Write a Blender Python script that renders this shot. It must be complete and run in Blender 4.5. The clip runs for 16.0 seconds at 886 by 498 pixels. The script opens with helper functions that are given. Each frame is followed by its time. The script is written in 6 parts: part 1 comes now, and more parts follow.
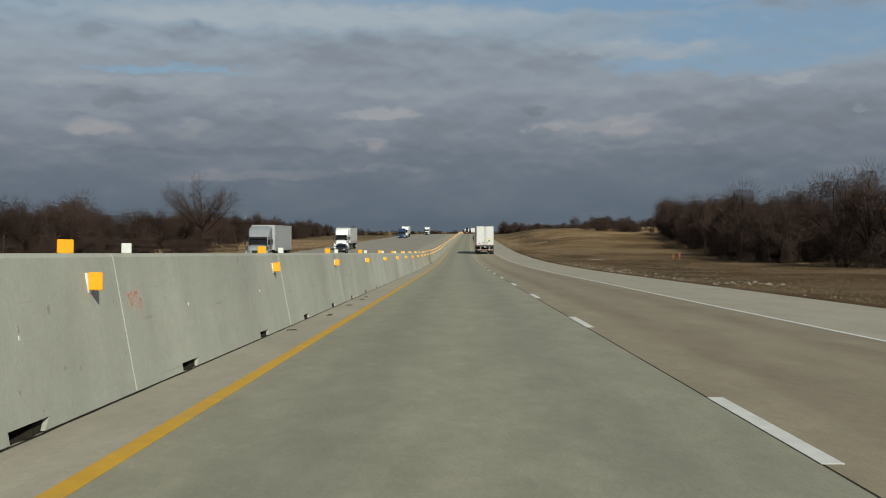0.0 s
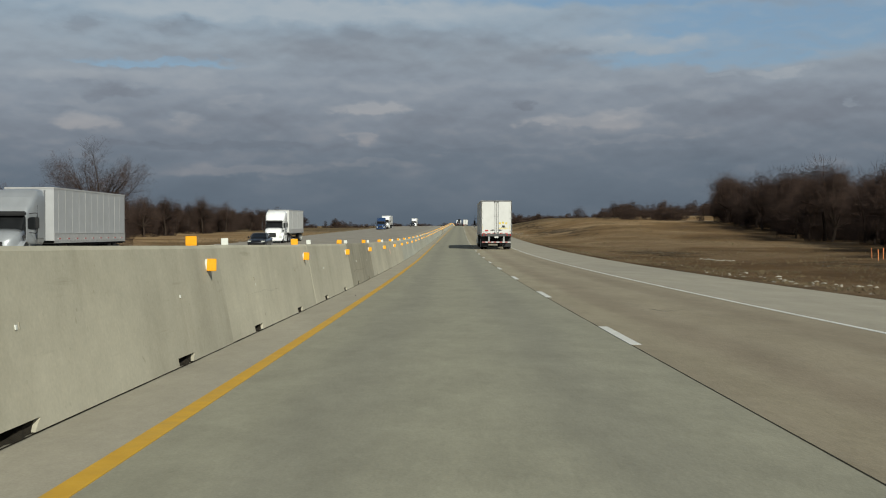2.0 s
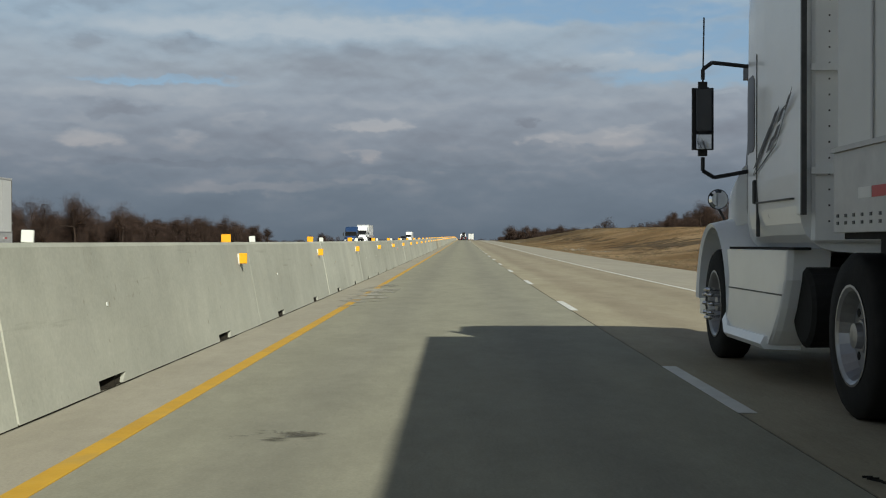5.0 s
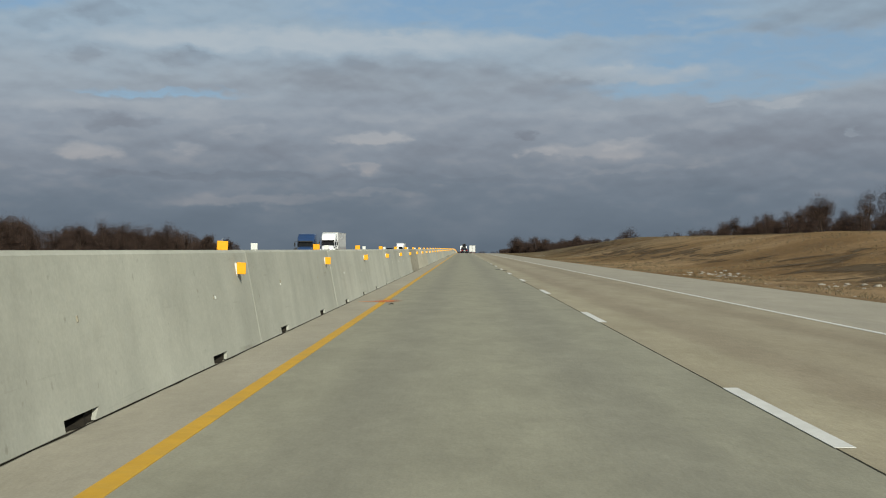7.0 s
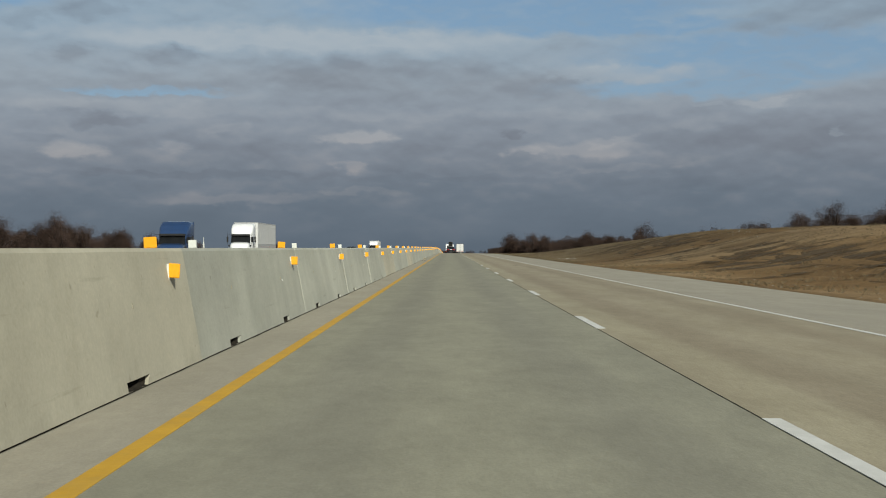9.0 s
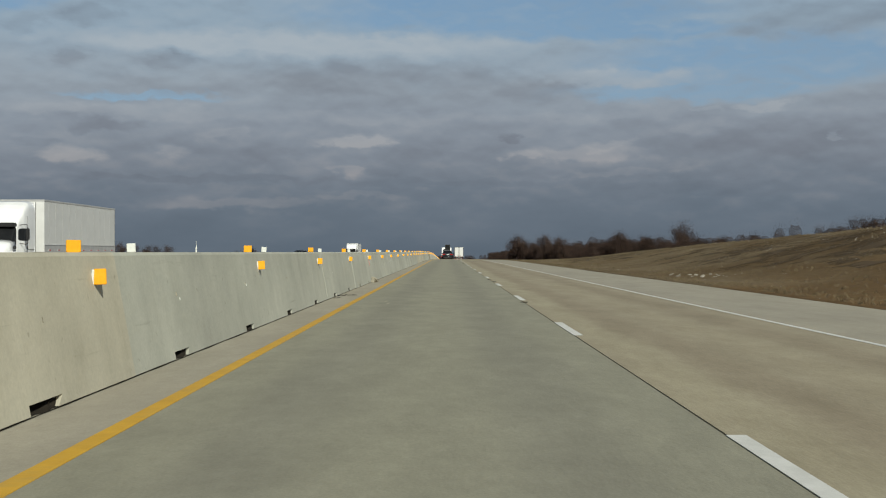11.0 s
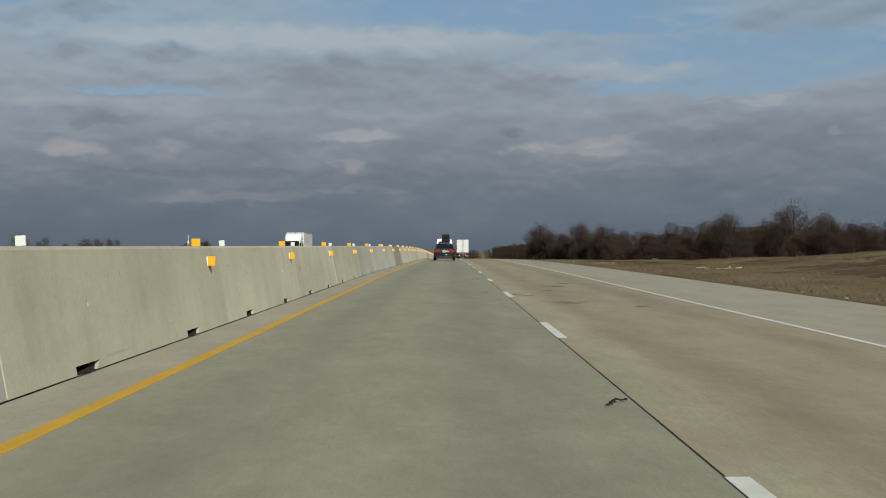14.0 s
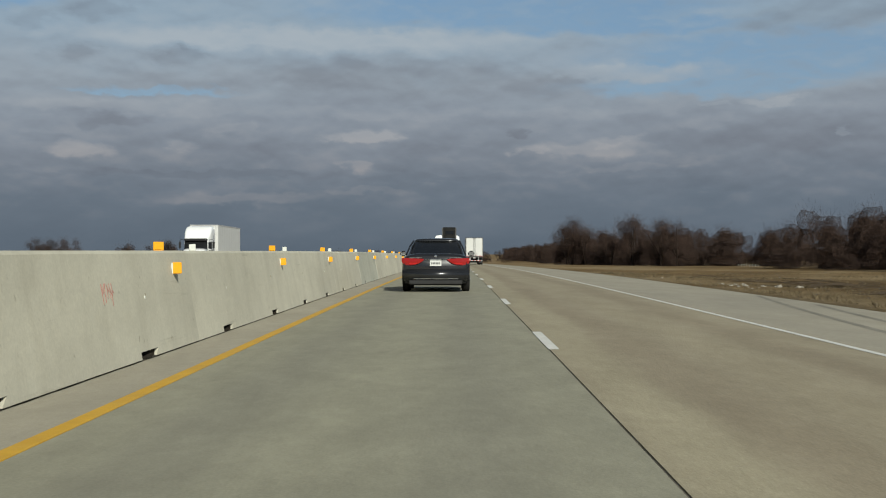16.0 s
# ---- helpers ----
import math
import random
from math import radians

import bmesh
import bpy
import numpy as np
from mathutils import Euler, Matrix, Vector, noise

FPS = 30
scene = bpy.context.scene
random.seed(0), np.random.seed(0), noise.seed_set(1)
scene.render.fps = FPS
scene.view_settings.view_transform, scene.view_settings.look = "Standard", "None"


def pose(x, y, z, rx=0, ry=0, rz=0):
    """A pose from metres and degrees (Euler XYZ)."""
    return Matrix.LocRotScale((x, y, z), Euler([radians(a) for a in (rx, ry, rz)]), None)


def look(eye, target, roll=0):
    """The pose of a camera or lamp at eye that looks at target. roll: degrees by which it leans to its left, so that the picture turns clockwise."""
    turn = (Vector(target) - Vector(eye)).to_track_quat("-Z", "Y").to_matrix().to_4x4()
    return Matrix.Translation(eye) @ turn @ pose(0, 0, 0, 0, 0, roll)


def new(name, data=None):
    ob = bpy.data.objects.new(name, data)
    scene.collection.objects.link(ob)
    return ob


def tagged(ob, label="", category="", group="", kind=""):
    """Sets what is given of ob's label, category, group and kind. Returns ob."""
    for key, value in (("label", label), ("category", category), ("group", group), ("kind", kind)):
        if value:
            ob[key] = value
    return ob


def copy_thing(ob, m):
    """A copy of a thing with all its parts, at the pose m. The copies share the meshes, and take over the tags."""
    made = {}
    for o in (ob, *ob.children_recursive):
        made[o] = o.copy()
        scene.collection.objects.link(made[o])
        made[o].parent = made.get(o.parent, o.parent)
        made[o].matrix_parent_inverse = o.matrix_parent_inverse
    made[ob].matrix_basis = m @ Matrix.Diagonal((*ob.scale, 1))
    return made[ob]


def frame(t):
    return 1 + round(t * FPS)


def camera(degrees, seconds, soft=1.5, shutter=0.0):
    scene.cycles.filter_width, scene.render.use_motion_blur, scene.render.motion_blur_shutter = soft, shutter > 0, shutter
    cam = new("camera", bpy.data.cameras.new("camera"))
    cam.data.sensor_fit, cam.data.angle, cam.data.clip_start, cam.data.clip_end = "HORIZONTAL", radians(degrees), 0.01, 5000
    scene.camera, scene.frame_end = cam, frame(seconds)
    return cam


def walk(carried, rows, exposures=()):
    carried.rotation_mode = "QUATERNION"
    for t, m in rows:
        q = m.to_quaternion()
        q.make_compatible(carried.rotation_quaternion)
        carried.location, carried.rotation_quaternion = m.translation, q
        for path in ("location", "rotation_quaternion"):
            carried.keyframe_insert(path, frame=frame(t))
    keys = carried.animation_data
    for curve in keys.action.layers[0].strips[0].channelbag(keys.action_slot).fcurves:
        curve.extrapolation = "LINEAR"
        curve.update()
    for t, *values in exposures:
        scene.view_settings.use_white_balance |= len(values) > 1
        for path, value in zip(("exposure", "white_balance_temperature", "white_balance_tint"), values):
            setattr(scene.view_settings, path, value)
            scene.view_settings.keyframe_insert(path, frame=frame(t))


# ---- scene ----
# ---- road alignment: s along the road, lat to its right, z above it ----
GRADE_S = [-400, 60, 90, 110, 130, 150, 170, 190, 230, 280, 560, 600, 700, 900, 1100, 1300, 6000]
GRADE_V = [-1.76, -1.76, -1.37, -1.06, -0.8, -0.45, -0.15, 0, 0.27, 0.45, 0.48, 0.2, -0.55, -0.7, -0.5, 0, 0]
_s = np.arange(-400, 4801, 1.0)
_k = np.clip((_s - 110) / 170, 0, 1)
_head = np.radians(0.505) * _k * _k * (3 - 2 * _k)
_g = np.interp(_s, GRADE_S, GRADE_V) / 100
_X, _Y, _Z = (np.concatenate([[0], np.cumsum(f[:-1])]) for f in (np.sin(_head), np.cos(_head), _g))
_X, _Y, _Z = (f - f[400] for f in (_X, _Y, _Z))


def road(s, lat=0.0, z=0.0):
    """The place at s metres along the road, lat metres right of the lane line."""
    h = np.interp(s, _s, _head)
    return Vector((np.interp(s, _s, _X) + lat * math.cos(h), np.interp(s, _s, _Y) - lat * math.sin(h), np.interp(s, _s, _Z) + z))


def on_road(s, lat=0.0, z=0.0, turn=0.0):
    """The pose of a thing that stands on the road there and faces along it (its own +y)."""
    h, g = np.interp(s, _s, _head), np.interp(s, _s, _g)
    return Matrix.Translation(road(s, lat, z)) @ Matrix.Rotation(-h, 4, "Z") @ Matrix.Rotation(math.atan(g), 4, "X") @ Matrix.Rotation(radians(turn), 4, "Z")


def shift(s):
    """The yellow line and the barrier step in a little where the road nears the crest."""
    k = min(max((s - 560) / 45, 0), 1)
    return 0.27 * k * k * (3 - 2 * k)


# ---- camera: seconds, s, lat, pitch, heading to the right ----
EYE = 1.0925
WALK = [
    (0, -9.67, -1.872, -0.827, -0.692),
    (0.5, 9.57, -1.890, -0.843, -0.791),
    (1, 29.13, -1.977, -0.884, -0.729),
    (1.5, 48.71, -2.012, -1.037, -0.482),
    (2, 68.28, -1.982, -1.073, -0.280),
    (2.5, 87.71, -1.951, -1.026, -0.311),
    (3, 107.16, -1.905, -0.932, -0.176),
    (3.5, 126.29, -1.817, -0.666, -0.270),
    (4, 145.28, -1.806, -0.603, -0.316),
    (4.5, 164.67, -1.786, -0.459, -0.261),
    (5, 183.80, -1.794, -0.311, -0.414),
    (5.8, 213.40, -1.868, -0.161, -0.450),
    (6.6, 242.92, -1.977, 0.081, -0.400),
    (7.5, 277.16, -2.119, 0.435, -0.223),
    (8, 296.14, -2.124, 0.486, 0.063),
    (8.5, 314.59, -2.041, 0.346, 0.110),
    (9, 333.13, -1.993, 0.210, 0.239),
    (9.8, 362.60, -1.918, 0.200, 0.457),
    (10.6, 391.87, -1.744, 0.348, 0.382),
    (11.5, 425.73, -1.572, 0.413, 0.294),
    (12, 444.37, -1.522, 0.303, 0.456),
    (12.5, 462.29, -1.465, 0.193, 0.653),
    (13, 480.65, -1.375, 0.262, 0.553),
    (13.5, 499.42, -1.301, 0.223, 0.357),
    (14, 518.13, -1.302, 0.134, 0.311),
    (14.5, 536.82, -1.329, 0.222, 0.558),
    (15, 555.36, -1.285, 0.310, 0.689),
    (15.5, 573.88, -1.150, 0.324, 0.414),
    (16, 592.30, -1.030, 0.185, -0.030)
]
cam = camera(38.11, 16.0, soft=1.1)
walk(cam, [(t, pose(*road(s, lat, EYE), 90 + pitch, 0, -yaw)) for t, s, lat, pitch, yaw in WALK], exposures=[(0, -0.03), (1.5, 0.02), (3.0, -0.02), (4.0, 0.0), (4.5, 0.1), (5.0, 0.2), (6.2, 0.2), (7.5, 0.13), (9.0, 0.05), (11.5, 0.02), (16, 0.02)])

# ---- sun and sky ----
SUN_FROM = Vector((0.66, -1.64, 1.0)).normalized()
sun = new("sun", bpy.data.lights.new("sun", "SUN"))
sun.data.energy, sun.data.angle, sun.data.color = 4.35, radians(0.6), (0.955, 0.95, 0.83)
sun.matrix_world = look(SUN_FROM * 100, (0, 0, 0))


class Nodes:
    """Short hand for building node trees."""

    def __init__(self, tree, keep=False):
        self.tree = tree
        if not keep:
            tree.nodes.clear()

    def add(self, kind, inputs=(), **attrs):
        n = self.tree.nodes.new(kind)
        for k, v in attrs.items():
            setattr(n, k, v)
        for k, v in dict(inputs).items():
            self.put(n.inputs[k], v)
        return n

    def put(self, socket, v):
        if hasattr(v, "is_output"):
            self.tree.links.new(v, socket)
        else:
            socket.default_value = v

    def math(self, op, a, b=0.0, c=0.0, clamp=False):
        return self.add("ShaderNodeMath", {0: a, 1: b, 2: c}, operation=op, use_clamp=clamp).outputs[0]

    def mix(self, f, a, b, blend="MIX"):
        n = self.add("ShaderNodeMix", {0: f, 6: a, 7: b}, data_type="RGBA", blend_type=blend)
        return n.outputs[2]

    def noise(self, vec, scale, detail=4, rough=0.55, distort=0.0):
        return self.add("ShaderNodeTexNoise", {"Vector": vec, "Scale": scale, "Detail": detail, "Roughness": rough, "Distortion": distort}).outputs["Fac"]

    def ramp(self, f, *stops):
        n = self.add("ShaderNodeValToRGB", {0: f})
        e = n.color_ramp.elements
        while len(e) < len(stops):
            e.new(0.5)
        for el, (p, c) in zip(e, stops):
            el.position, el.color = p, (*(c if hasattr(c, "__len__") else (c, c, c)), 1)
        return n.outputs[0]

    def mapped(self, vec, scale):
        return self.add("ShaderNodeMapping", {"Vector": vec, "Scale": scale}).outputs[0]


def rgb(*c):
    return (*c, 1.0)


world = bpy.data.worlds.new("winter_sky")
scene.world = world
world.use_nodes = True
N = Nodes(world.node_tree)
sky = N.add("ShaderNodeTexSky", sky_type="NISHITA", sun_disc=False, sun_elevation=radians(28), sun_rotation=radians(157), air_density=1.0, dust_density=0.6)
ray = N.add("ShaderNodeTexCoord").outputs["Generated"]
xyz = N.add("ShaderNodeSeparateXYZ", {0: ray}).outputs
flat = N.math("MAXIMUM", N.math("POWER", N.math("ADD", N.math("MULTIPLY", xyz[0], xyz[0]), N.math("MULTIPLY", xyz[1], xyz[1])), 0.5), 0.02)
side = N.math("ARCTAN2", xyz[0], xyz[1])
rise = N.math("DIVIDE", xyz[2], flat)
# cloud deck seen in perspective: far cloud is squeezed towards the horizon
depth = N.math("ADD", N.math("MAXIMUM", rise, 0.0), 0.075)
deck = N.add("ShaderNodeCombineXYZ", {0: N.math("DIVIDE", side, depth), 1: N.math("DIVIDE", 1.0, depth), 2: 0.0}).outputs[0]
plain = N.add("ShaderNodeCombineXYZ", {0: N.math("MULTIPLY", side, 15.0), 1: N.math("MULTIPLY", rise, 42.0), 2: 0.3}).outputs[0]
n_big = N.noise(N.mapped(deck, (0.8, 0.55, 1)), 1.0, 6, 0.6)
n_band = N.noise(plain, 0.9, 5, 0.52)
n_wob = N.noise(N.add("ShaderNodeVectorMath", {0: plain, 1: (7.3, 2.1, 5.0)}, operation="ADD").outputs[0], 1.6, 5, 0.6)
n_edge = N.noise(N.add("ShaderNodeCombineXYZ", {0: N.math("MULTIPLY", side, 30.0), 1: N.math("MULTIPLY", rise, 58.0), 2: 1.7}).outputs[0], 1.2, 4, 0.5)
w_side = N.math("ADD", side, N.math("ADD", N.math("MULTIPLY", N.math("SUBTRACT", n_wob, 0.5), 0.05), N.math("MULTIPLY", N.math("SUBTRACT", n_edge, 0.5), 0.045)))
w_rise = N.math("ADD", rise, N.math("ADD", N.math("MULTIPLY", N.math("SUBTRACT", n_band, 0.5), 0.012), N.math("MULTIPLY", N.math("SUBTRACT", n_edge, 0.5), 0.020)))
tone = N.ramp(N.math("MULTIPLY", N.math("ADD", rise, N.math("MULTIPLY", N.math("SUBTRACT", n_band, 0.5), 0.05)), 4.0),
              (0.0, (0.116, 0.147, 0.187)), (0.16, (0.153, 0.186, 0.230)), (0.30, (0.221, 0.249, 0.295)), (0.42, (0.270, 0.305, 0.358)),
              (0.54, (0.326, 0.376, 0.433)), (0.70, (0.312, 0.398, 0.485)), (1.0, (0.298, 0.394, 0.49)))
# broad cloud masses: side, rise, half width, half height, lightness
CLOUDS = [(-0.11, 0.1665, 0.211, 0.0115, 1.15), (-0.031, 0.1374, 0.145, 0.0194, -0.62), (-0.092, 0.1454, 0.053, 0.0106, -0.3), (-0.282, 0.1507, 0.024, 0.0088, -0.6), (-0.208, 0.1507, 0.027, 0.0106, -0.65), (-0.21, 0.1586, 0.01, 0.0053, -0.4),
          (-0.262, 0.1841, 0.037, 0.0115, -0.6), (-0.311, 0.1718, 0.018, 0.0088, -0.35), (-0.221, 0.13, 0.106, 0.0115, -0.3), (0.149, 0.1401, 0.075, 0.0088, 0.7), (0.084, 0.1278, 0.048, 0.0097, -0.35), (0.288, 0.1784, 0.084, 0.0185, -0.62),
          (-0.25, 0.1119, 0.115, 0.0075, 0.55), (-0.053, 0.1084, 0.123, 0.0057, 0.25), (0.101, 0.1101, 0.088, 0.0044, 0.2), (-0.274, 0.0784, 0.03, 0.0084, 1.0), (-0.204, 0.0815, 0.018, 0.0075, 0.65), (-0.161, 0.0943, 0.024, 0.0066, 0.45),
          (-0.066, 0.0912, 0.035, 0.0057, 1.1), (-0.051, 0.0881, 0.018, 0.004, 0.5), (-0.072, 0.0683, 0.017, 0.0057, 0.75), (0.11, 0.0819, 0.062, 0.0066, 0.85), (0.134, 0.0881, 0.02, 0.0044, 0.6), (0.07, 0.0802, 0.018, 0.0044, 0.5),
          (0.059, 0.0934, 0.012, 0.0048, -0.7), (0.271, 0.0903, 0.097, 0.0211, -0.4), (0.308, 0.0912, 0.009, 0.0048, 0.7), (0.248, 0.1159, 0.023, 0.0035, 0.75), (0.204, 0.1137, 0.018, 0.0031, 0.4), (-0.25, 0.0996, 0.031, 0.0057, -0.55),
          (-0.303, 0.089, 0.026, 0.0053, -0.3), (-0.127, 0.0802, 0.026, 0.0088, -0.35), (-0.004, 0.0802, 0.04, 0.0088, -0.3), (0.2, 0.0991, 0.026, 0.007, 0.3), (-0.183, 0.0608, 0.167, 0.0035, -0.35), (0.013, 0.0581, 0.132, 0.0035, -0.2),
          (-0.153, 0.0432, 0.075, 0.0062, 0.4), (-0.053, 0.0485, 0.053, 0.004, 0.25), (0.209, 0.0529, 0.106, 0.0062, -0.2), (0.145, 0.0661, 0.07, 0.0035, 0.3)]


def blob(a0, e0, ra, re):
    da = N.math("DIVIDE", N.math("SUBTRACT", w_side, a0), ra)
    de = N.math("DIVIDE", N.math("SUBTRACT", w_rise, e0), re)
    near = N.math("SUBTRACT", 1.3, N.math("ADD", N.math("MULTIPLY", da, da), N.math("MULTIPLY", de, de)), clamp=True)
    return N.math("MULTIPLY", near, near)


light = None
for a0, e0, ra, re, lift in CLOUDS:
    term = N.math("MULTIPLY", blob(a0, e0, ra, re), lift)
    light = term if light is None else N.math("ADD", light, term)
puffs = N.noise(N.mapped(plain, (1.3, 1.0, 1)), 1.6, 4, 0.45)
lumps = N.math("ADD", N.math("ADD", N.math("MULTIPLY", N.math("SUBTRACT", puffs, 0.5), 0.7), N.math("MULTIPLY", N.math("SUBTRACT", n_edge, 0.5), 0.3)), N.math("MULTIPLY", N.math("SUBTRACT", n_band, 0.5), 0.5))
calm = N.math("ADD", 0.2, N.math("MULTIPLY", rise, 10.0), clamp=True)
light = N.math("ADD", light, N.math("MULTIPLY", lumps, calm))
# rounded heads: lit above, grey beneath
heap = N.add("ShaderNodeCombineXYZ", {0: N.math("MULTIPLY", side, 31.0), 1: N.math("MULTIPLY", rise, 66.0), 2: 0.9}).outputs[0]
above = N.add("ShaderNodeCombineXYZ", {0: N.math("MULTIPLY", side, 31.0), 1: N.math("ADD", N.math("MULTIPLY", rise, 66.0), 0.3), 2: 0.9}).outputs[0]
relief = N.math("SUBTRACT", N.noise(heap, 1.0, 3, 0.45), N.noise(above, 1.0, 3, 0.45))
body = N.math("MULTIPLY", N.math("SUBTRACT", rise, 0.02), 20.0, clamp=True)
light = N.math("ADD", light, N.math("MULTIPLY", N.math("MULTIPLY", relief, 1.6), body))
lit = N.mix(N.math("MULTIPLY", N.math("SUBTRACT", rise, 0.06), 11.0, clamp=True), rgb(0.345, 0.332, 0.345), rgb(0.41, 0.465, 0.52))
shady = N.mix(0.85, tone, N.mix(1.0, tone, rgb(0.74, 0.715, 0.725), "MULTIPLY"))
cloud = N.mix(N.math("MULTIPLY", light, 0.75, clamp=True), tone, lit)
cloud = N.mix(N.math("MULTIPLY", light, -1.0, clamp=True), cloud, shady)
# openings with blue sky behind
holes = None
for spot in ((0.055, 0.192, 0.20, 0.022), (0.25, 0.150, 0.16, 0.026), (0.20, 0.128, 0.12, 0.010), (-0.34, 0.190, 0.05, 0.012), (-0.22, 0.124, 0.07, 0.004), (0.14, 0.176, 0.12, 0.012)):
    h = blob(*spot)
    holes = h if holes is None else N.math("MAXIMUM", holes, h)
wisp = N.math("ADD", 0.45, N.math("MULTIPLY", N.noise(N.mapped(plain, (0.4, 1.0, 1)), 1.4, 7, 0.6, 0.3), 0.8), clamp=True)
holes = N.math("MULTIPLY", N.math("MULTIPLY", holes, wisp), N.math("SUBTRACT", 1.0, N.math("ABSOLUTE", N.math("MULTIPLY", light, 0.9)), clamp=True), clamp=True)
blue = N.mix(0.7, N.mix(1.0, sky.outputs[0], rgb(0.115, 0.115, 0.115), "MULTIPLY"), rgb(0.122, 0.240, 0.405))
whole = N.mix(N.math("MULTIPLY", holes, 0.95), cloud, blue)
# higher up and behind: heavier cloud with some open sky between
high = N.math("MULTIPLY", N.math("SUBTRACT", rise, 0.23), 5.0, clamp=True)
upper = N.mix(N.math("MULTIPLY", N.math("SUBTRACT", n_big, 0.40), 5.0, clamp=True), N.mix(1.0, sky.outputs[0], rgb(0.065, 0.062, 0.058), "MULTIPLY"), rgb(0.17, 0.172, 0.176))
whole = N.mix(high, whole, upper)
whole = N.mix(1.0, whole, rgb(9.0, 9.22, 9.2), "MULTIPLY")
back = N.add("ShaderNodeBackground", {"Color": whole, "Strength": 0.1})
N.add("ShaderNodeOutputWorld", {"Surface": back.outputs[0]})


# ---- materials ----
def material(name, low, high, scale=3.0, rough=0.85, metal=0.0, bump=0.15, bump_scale=None, stain=None, stain_scale=0.25, stain_amount=0.4,
             stretch=(1, 1, 1), vary=0.0, spec=0.4, coat=0.0):
    """A surface with grain (low to high), broad stains, bump and a tint that differs from object to object."""
    m = bpy.data.materials.new(name)
    m.use_nodes = True
    n = Nodes(m.node_tree)
    co = n.add("ShaderNodeTexCoord").outputs["Object"]
    if vary:
        chance = n.add("ShaderNodeObjectInfo").outputs["Random"]
        apart = n.add("ShaderNodeCombineXYZ", {0: n.math("MULTIPLY", chance, 37.0), 1: n.math("MULTIPLY", chance, 91.0), 2: n.math("MULTIPLY", chance, 53.0)}).outputs[0]
        co = n.add("ShaderNodeVectorMath", {0: co, 1: apart}, operation="ADD").outputs[0]
    co = n.mapped(co, stretch)
    grain = n.noise(co, scale, 6, 0.65)
    col = n.ramp(grain, (0.3, low), (0.7, high))
    if stain:
        blot = n.noise(co, stain_scale, 5, 0.6, 0.3)
        col = n.mix(n.math("MULTIPLY", n.math("SUBTRACT", blot, 0.5), stain_amount * 4, clamp=True), col, rgb(*stain))
    if vary:
        r = n.add("ShaderNodeObjectInfo").outputs["Random"]
        f = n.math("ADD", 1.0 - vary, n.math("MULTIPLY", r, 2 * vary))
        f3 = n.add("ShaderNodeCombineColor", {0: f, 1: f, 2: f}).outputs[0]
        col = n.mix(1.0, col, f3, "MULTIPLY")
    bsdf = n.add("ShaderNodeBsdfPrincipled", {"Base Color": col, "Metallic": metal, "Specular IOR Level": spec, "Coat Weight": coat,
                                              "Roughness": n.math("ADD", rough - 0.06, n.math("MULTIPLY", grain, 0.12))})
    if bump:
        b = n.add("ShaderNodeBump", {"Strength": bump, "Distance": 0.02, "Height": n.noise(co, bump_scale or scale * 6, 4, 0.6)})
        n.put(bsdf.inputs["Normal"], b.outputs[0])
    n.add("ShaderNodeOutputMaterial", {"Surface": bsdf.outputs[0]})
    return m


def open_up(m, scale, level, gain):
    """Breaks a surface into fine twigs with gaps between them."""
    tree = m.node_tree
    n = Nodes(tree, True)
    out = tree.nodes["Material Output"]
    solid = out.inputs[0].links[0].from_socket
    co = n.mapped(n.add("ShaderNodeTexCoord").outputs["Object"], (1.0, 1.0, 0.45))
    gap = n.math("MULTIPLY", n.math("SUBTRACT", n.noise(co, scale, 3, 0.6), level), gain, clamp=True)
    n.put(out.inputs[0], n.add("ShaderNodeMixShader", {0: gap, 1: n.add("ShaderNodeBsdfTransparent").outputs[0], 2: solid}).outputs[0])


def speckle(m, low, high, scale=55.0):
    """Fine aggregate in concrete."""
    n = Nodes(m.node_tree, True)
    bsdf = n.tree.nodes["Principled BSDF"]
    col = bsdf.inputs["Base Color"].links[0].from_socket
    co = n.add("ShaderNodeTexCoord").outputs["Object"]
    both = n.math("ADD", n.math("MULTIPLY", n.noise(co, scale, 3, 0.7), 0.6), n.math("MULTIPLY", n.noise(n.mapped(co, (1.0, 0.45, 1.0)), 9.0, 4, 0.7), 0.4))
    n.put(bsdf.inputs["Base Color"], n.mix(1.0, col, n.ramp(both, (0.34, low), (0.66, high)), "MULTIPLY"))


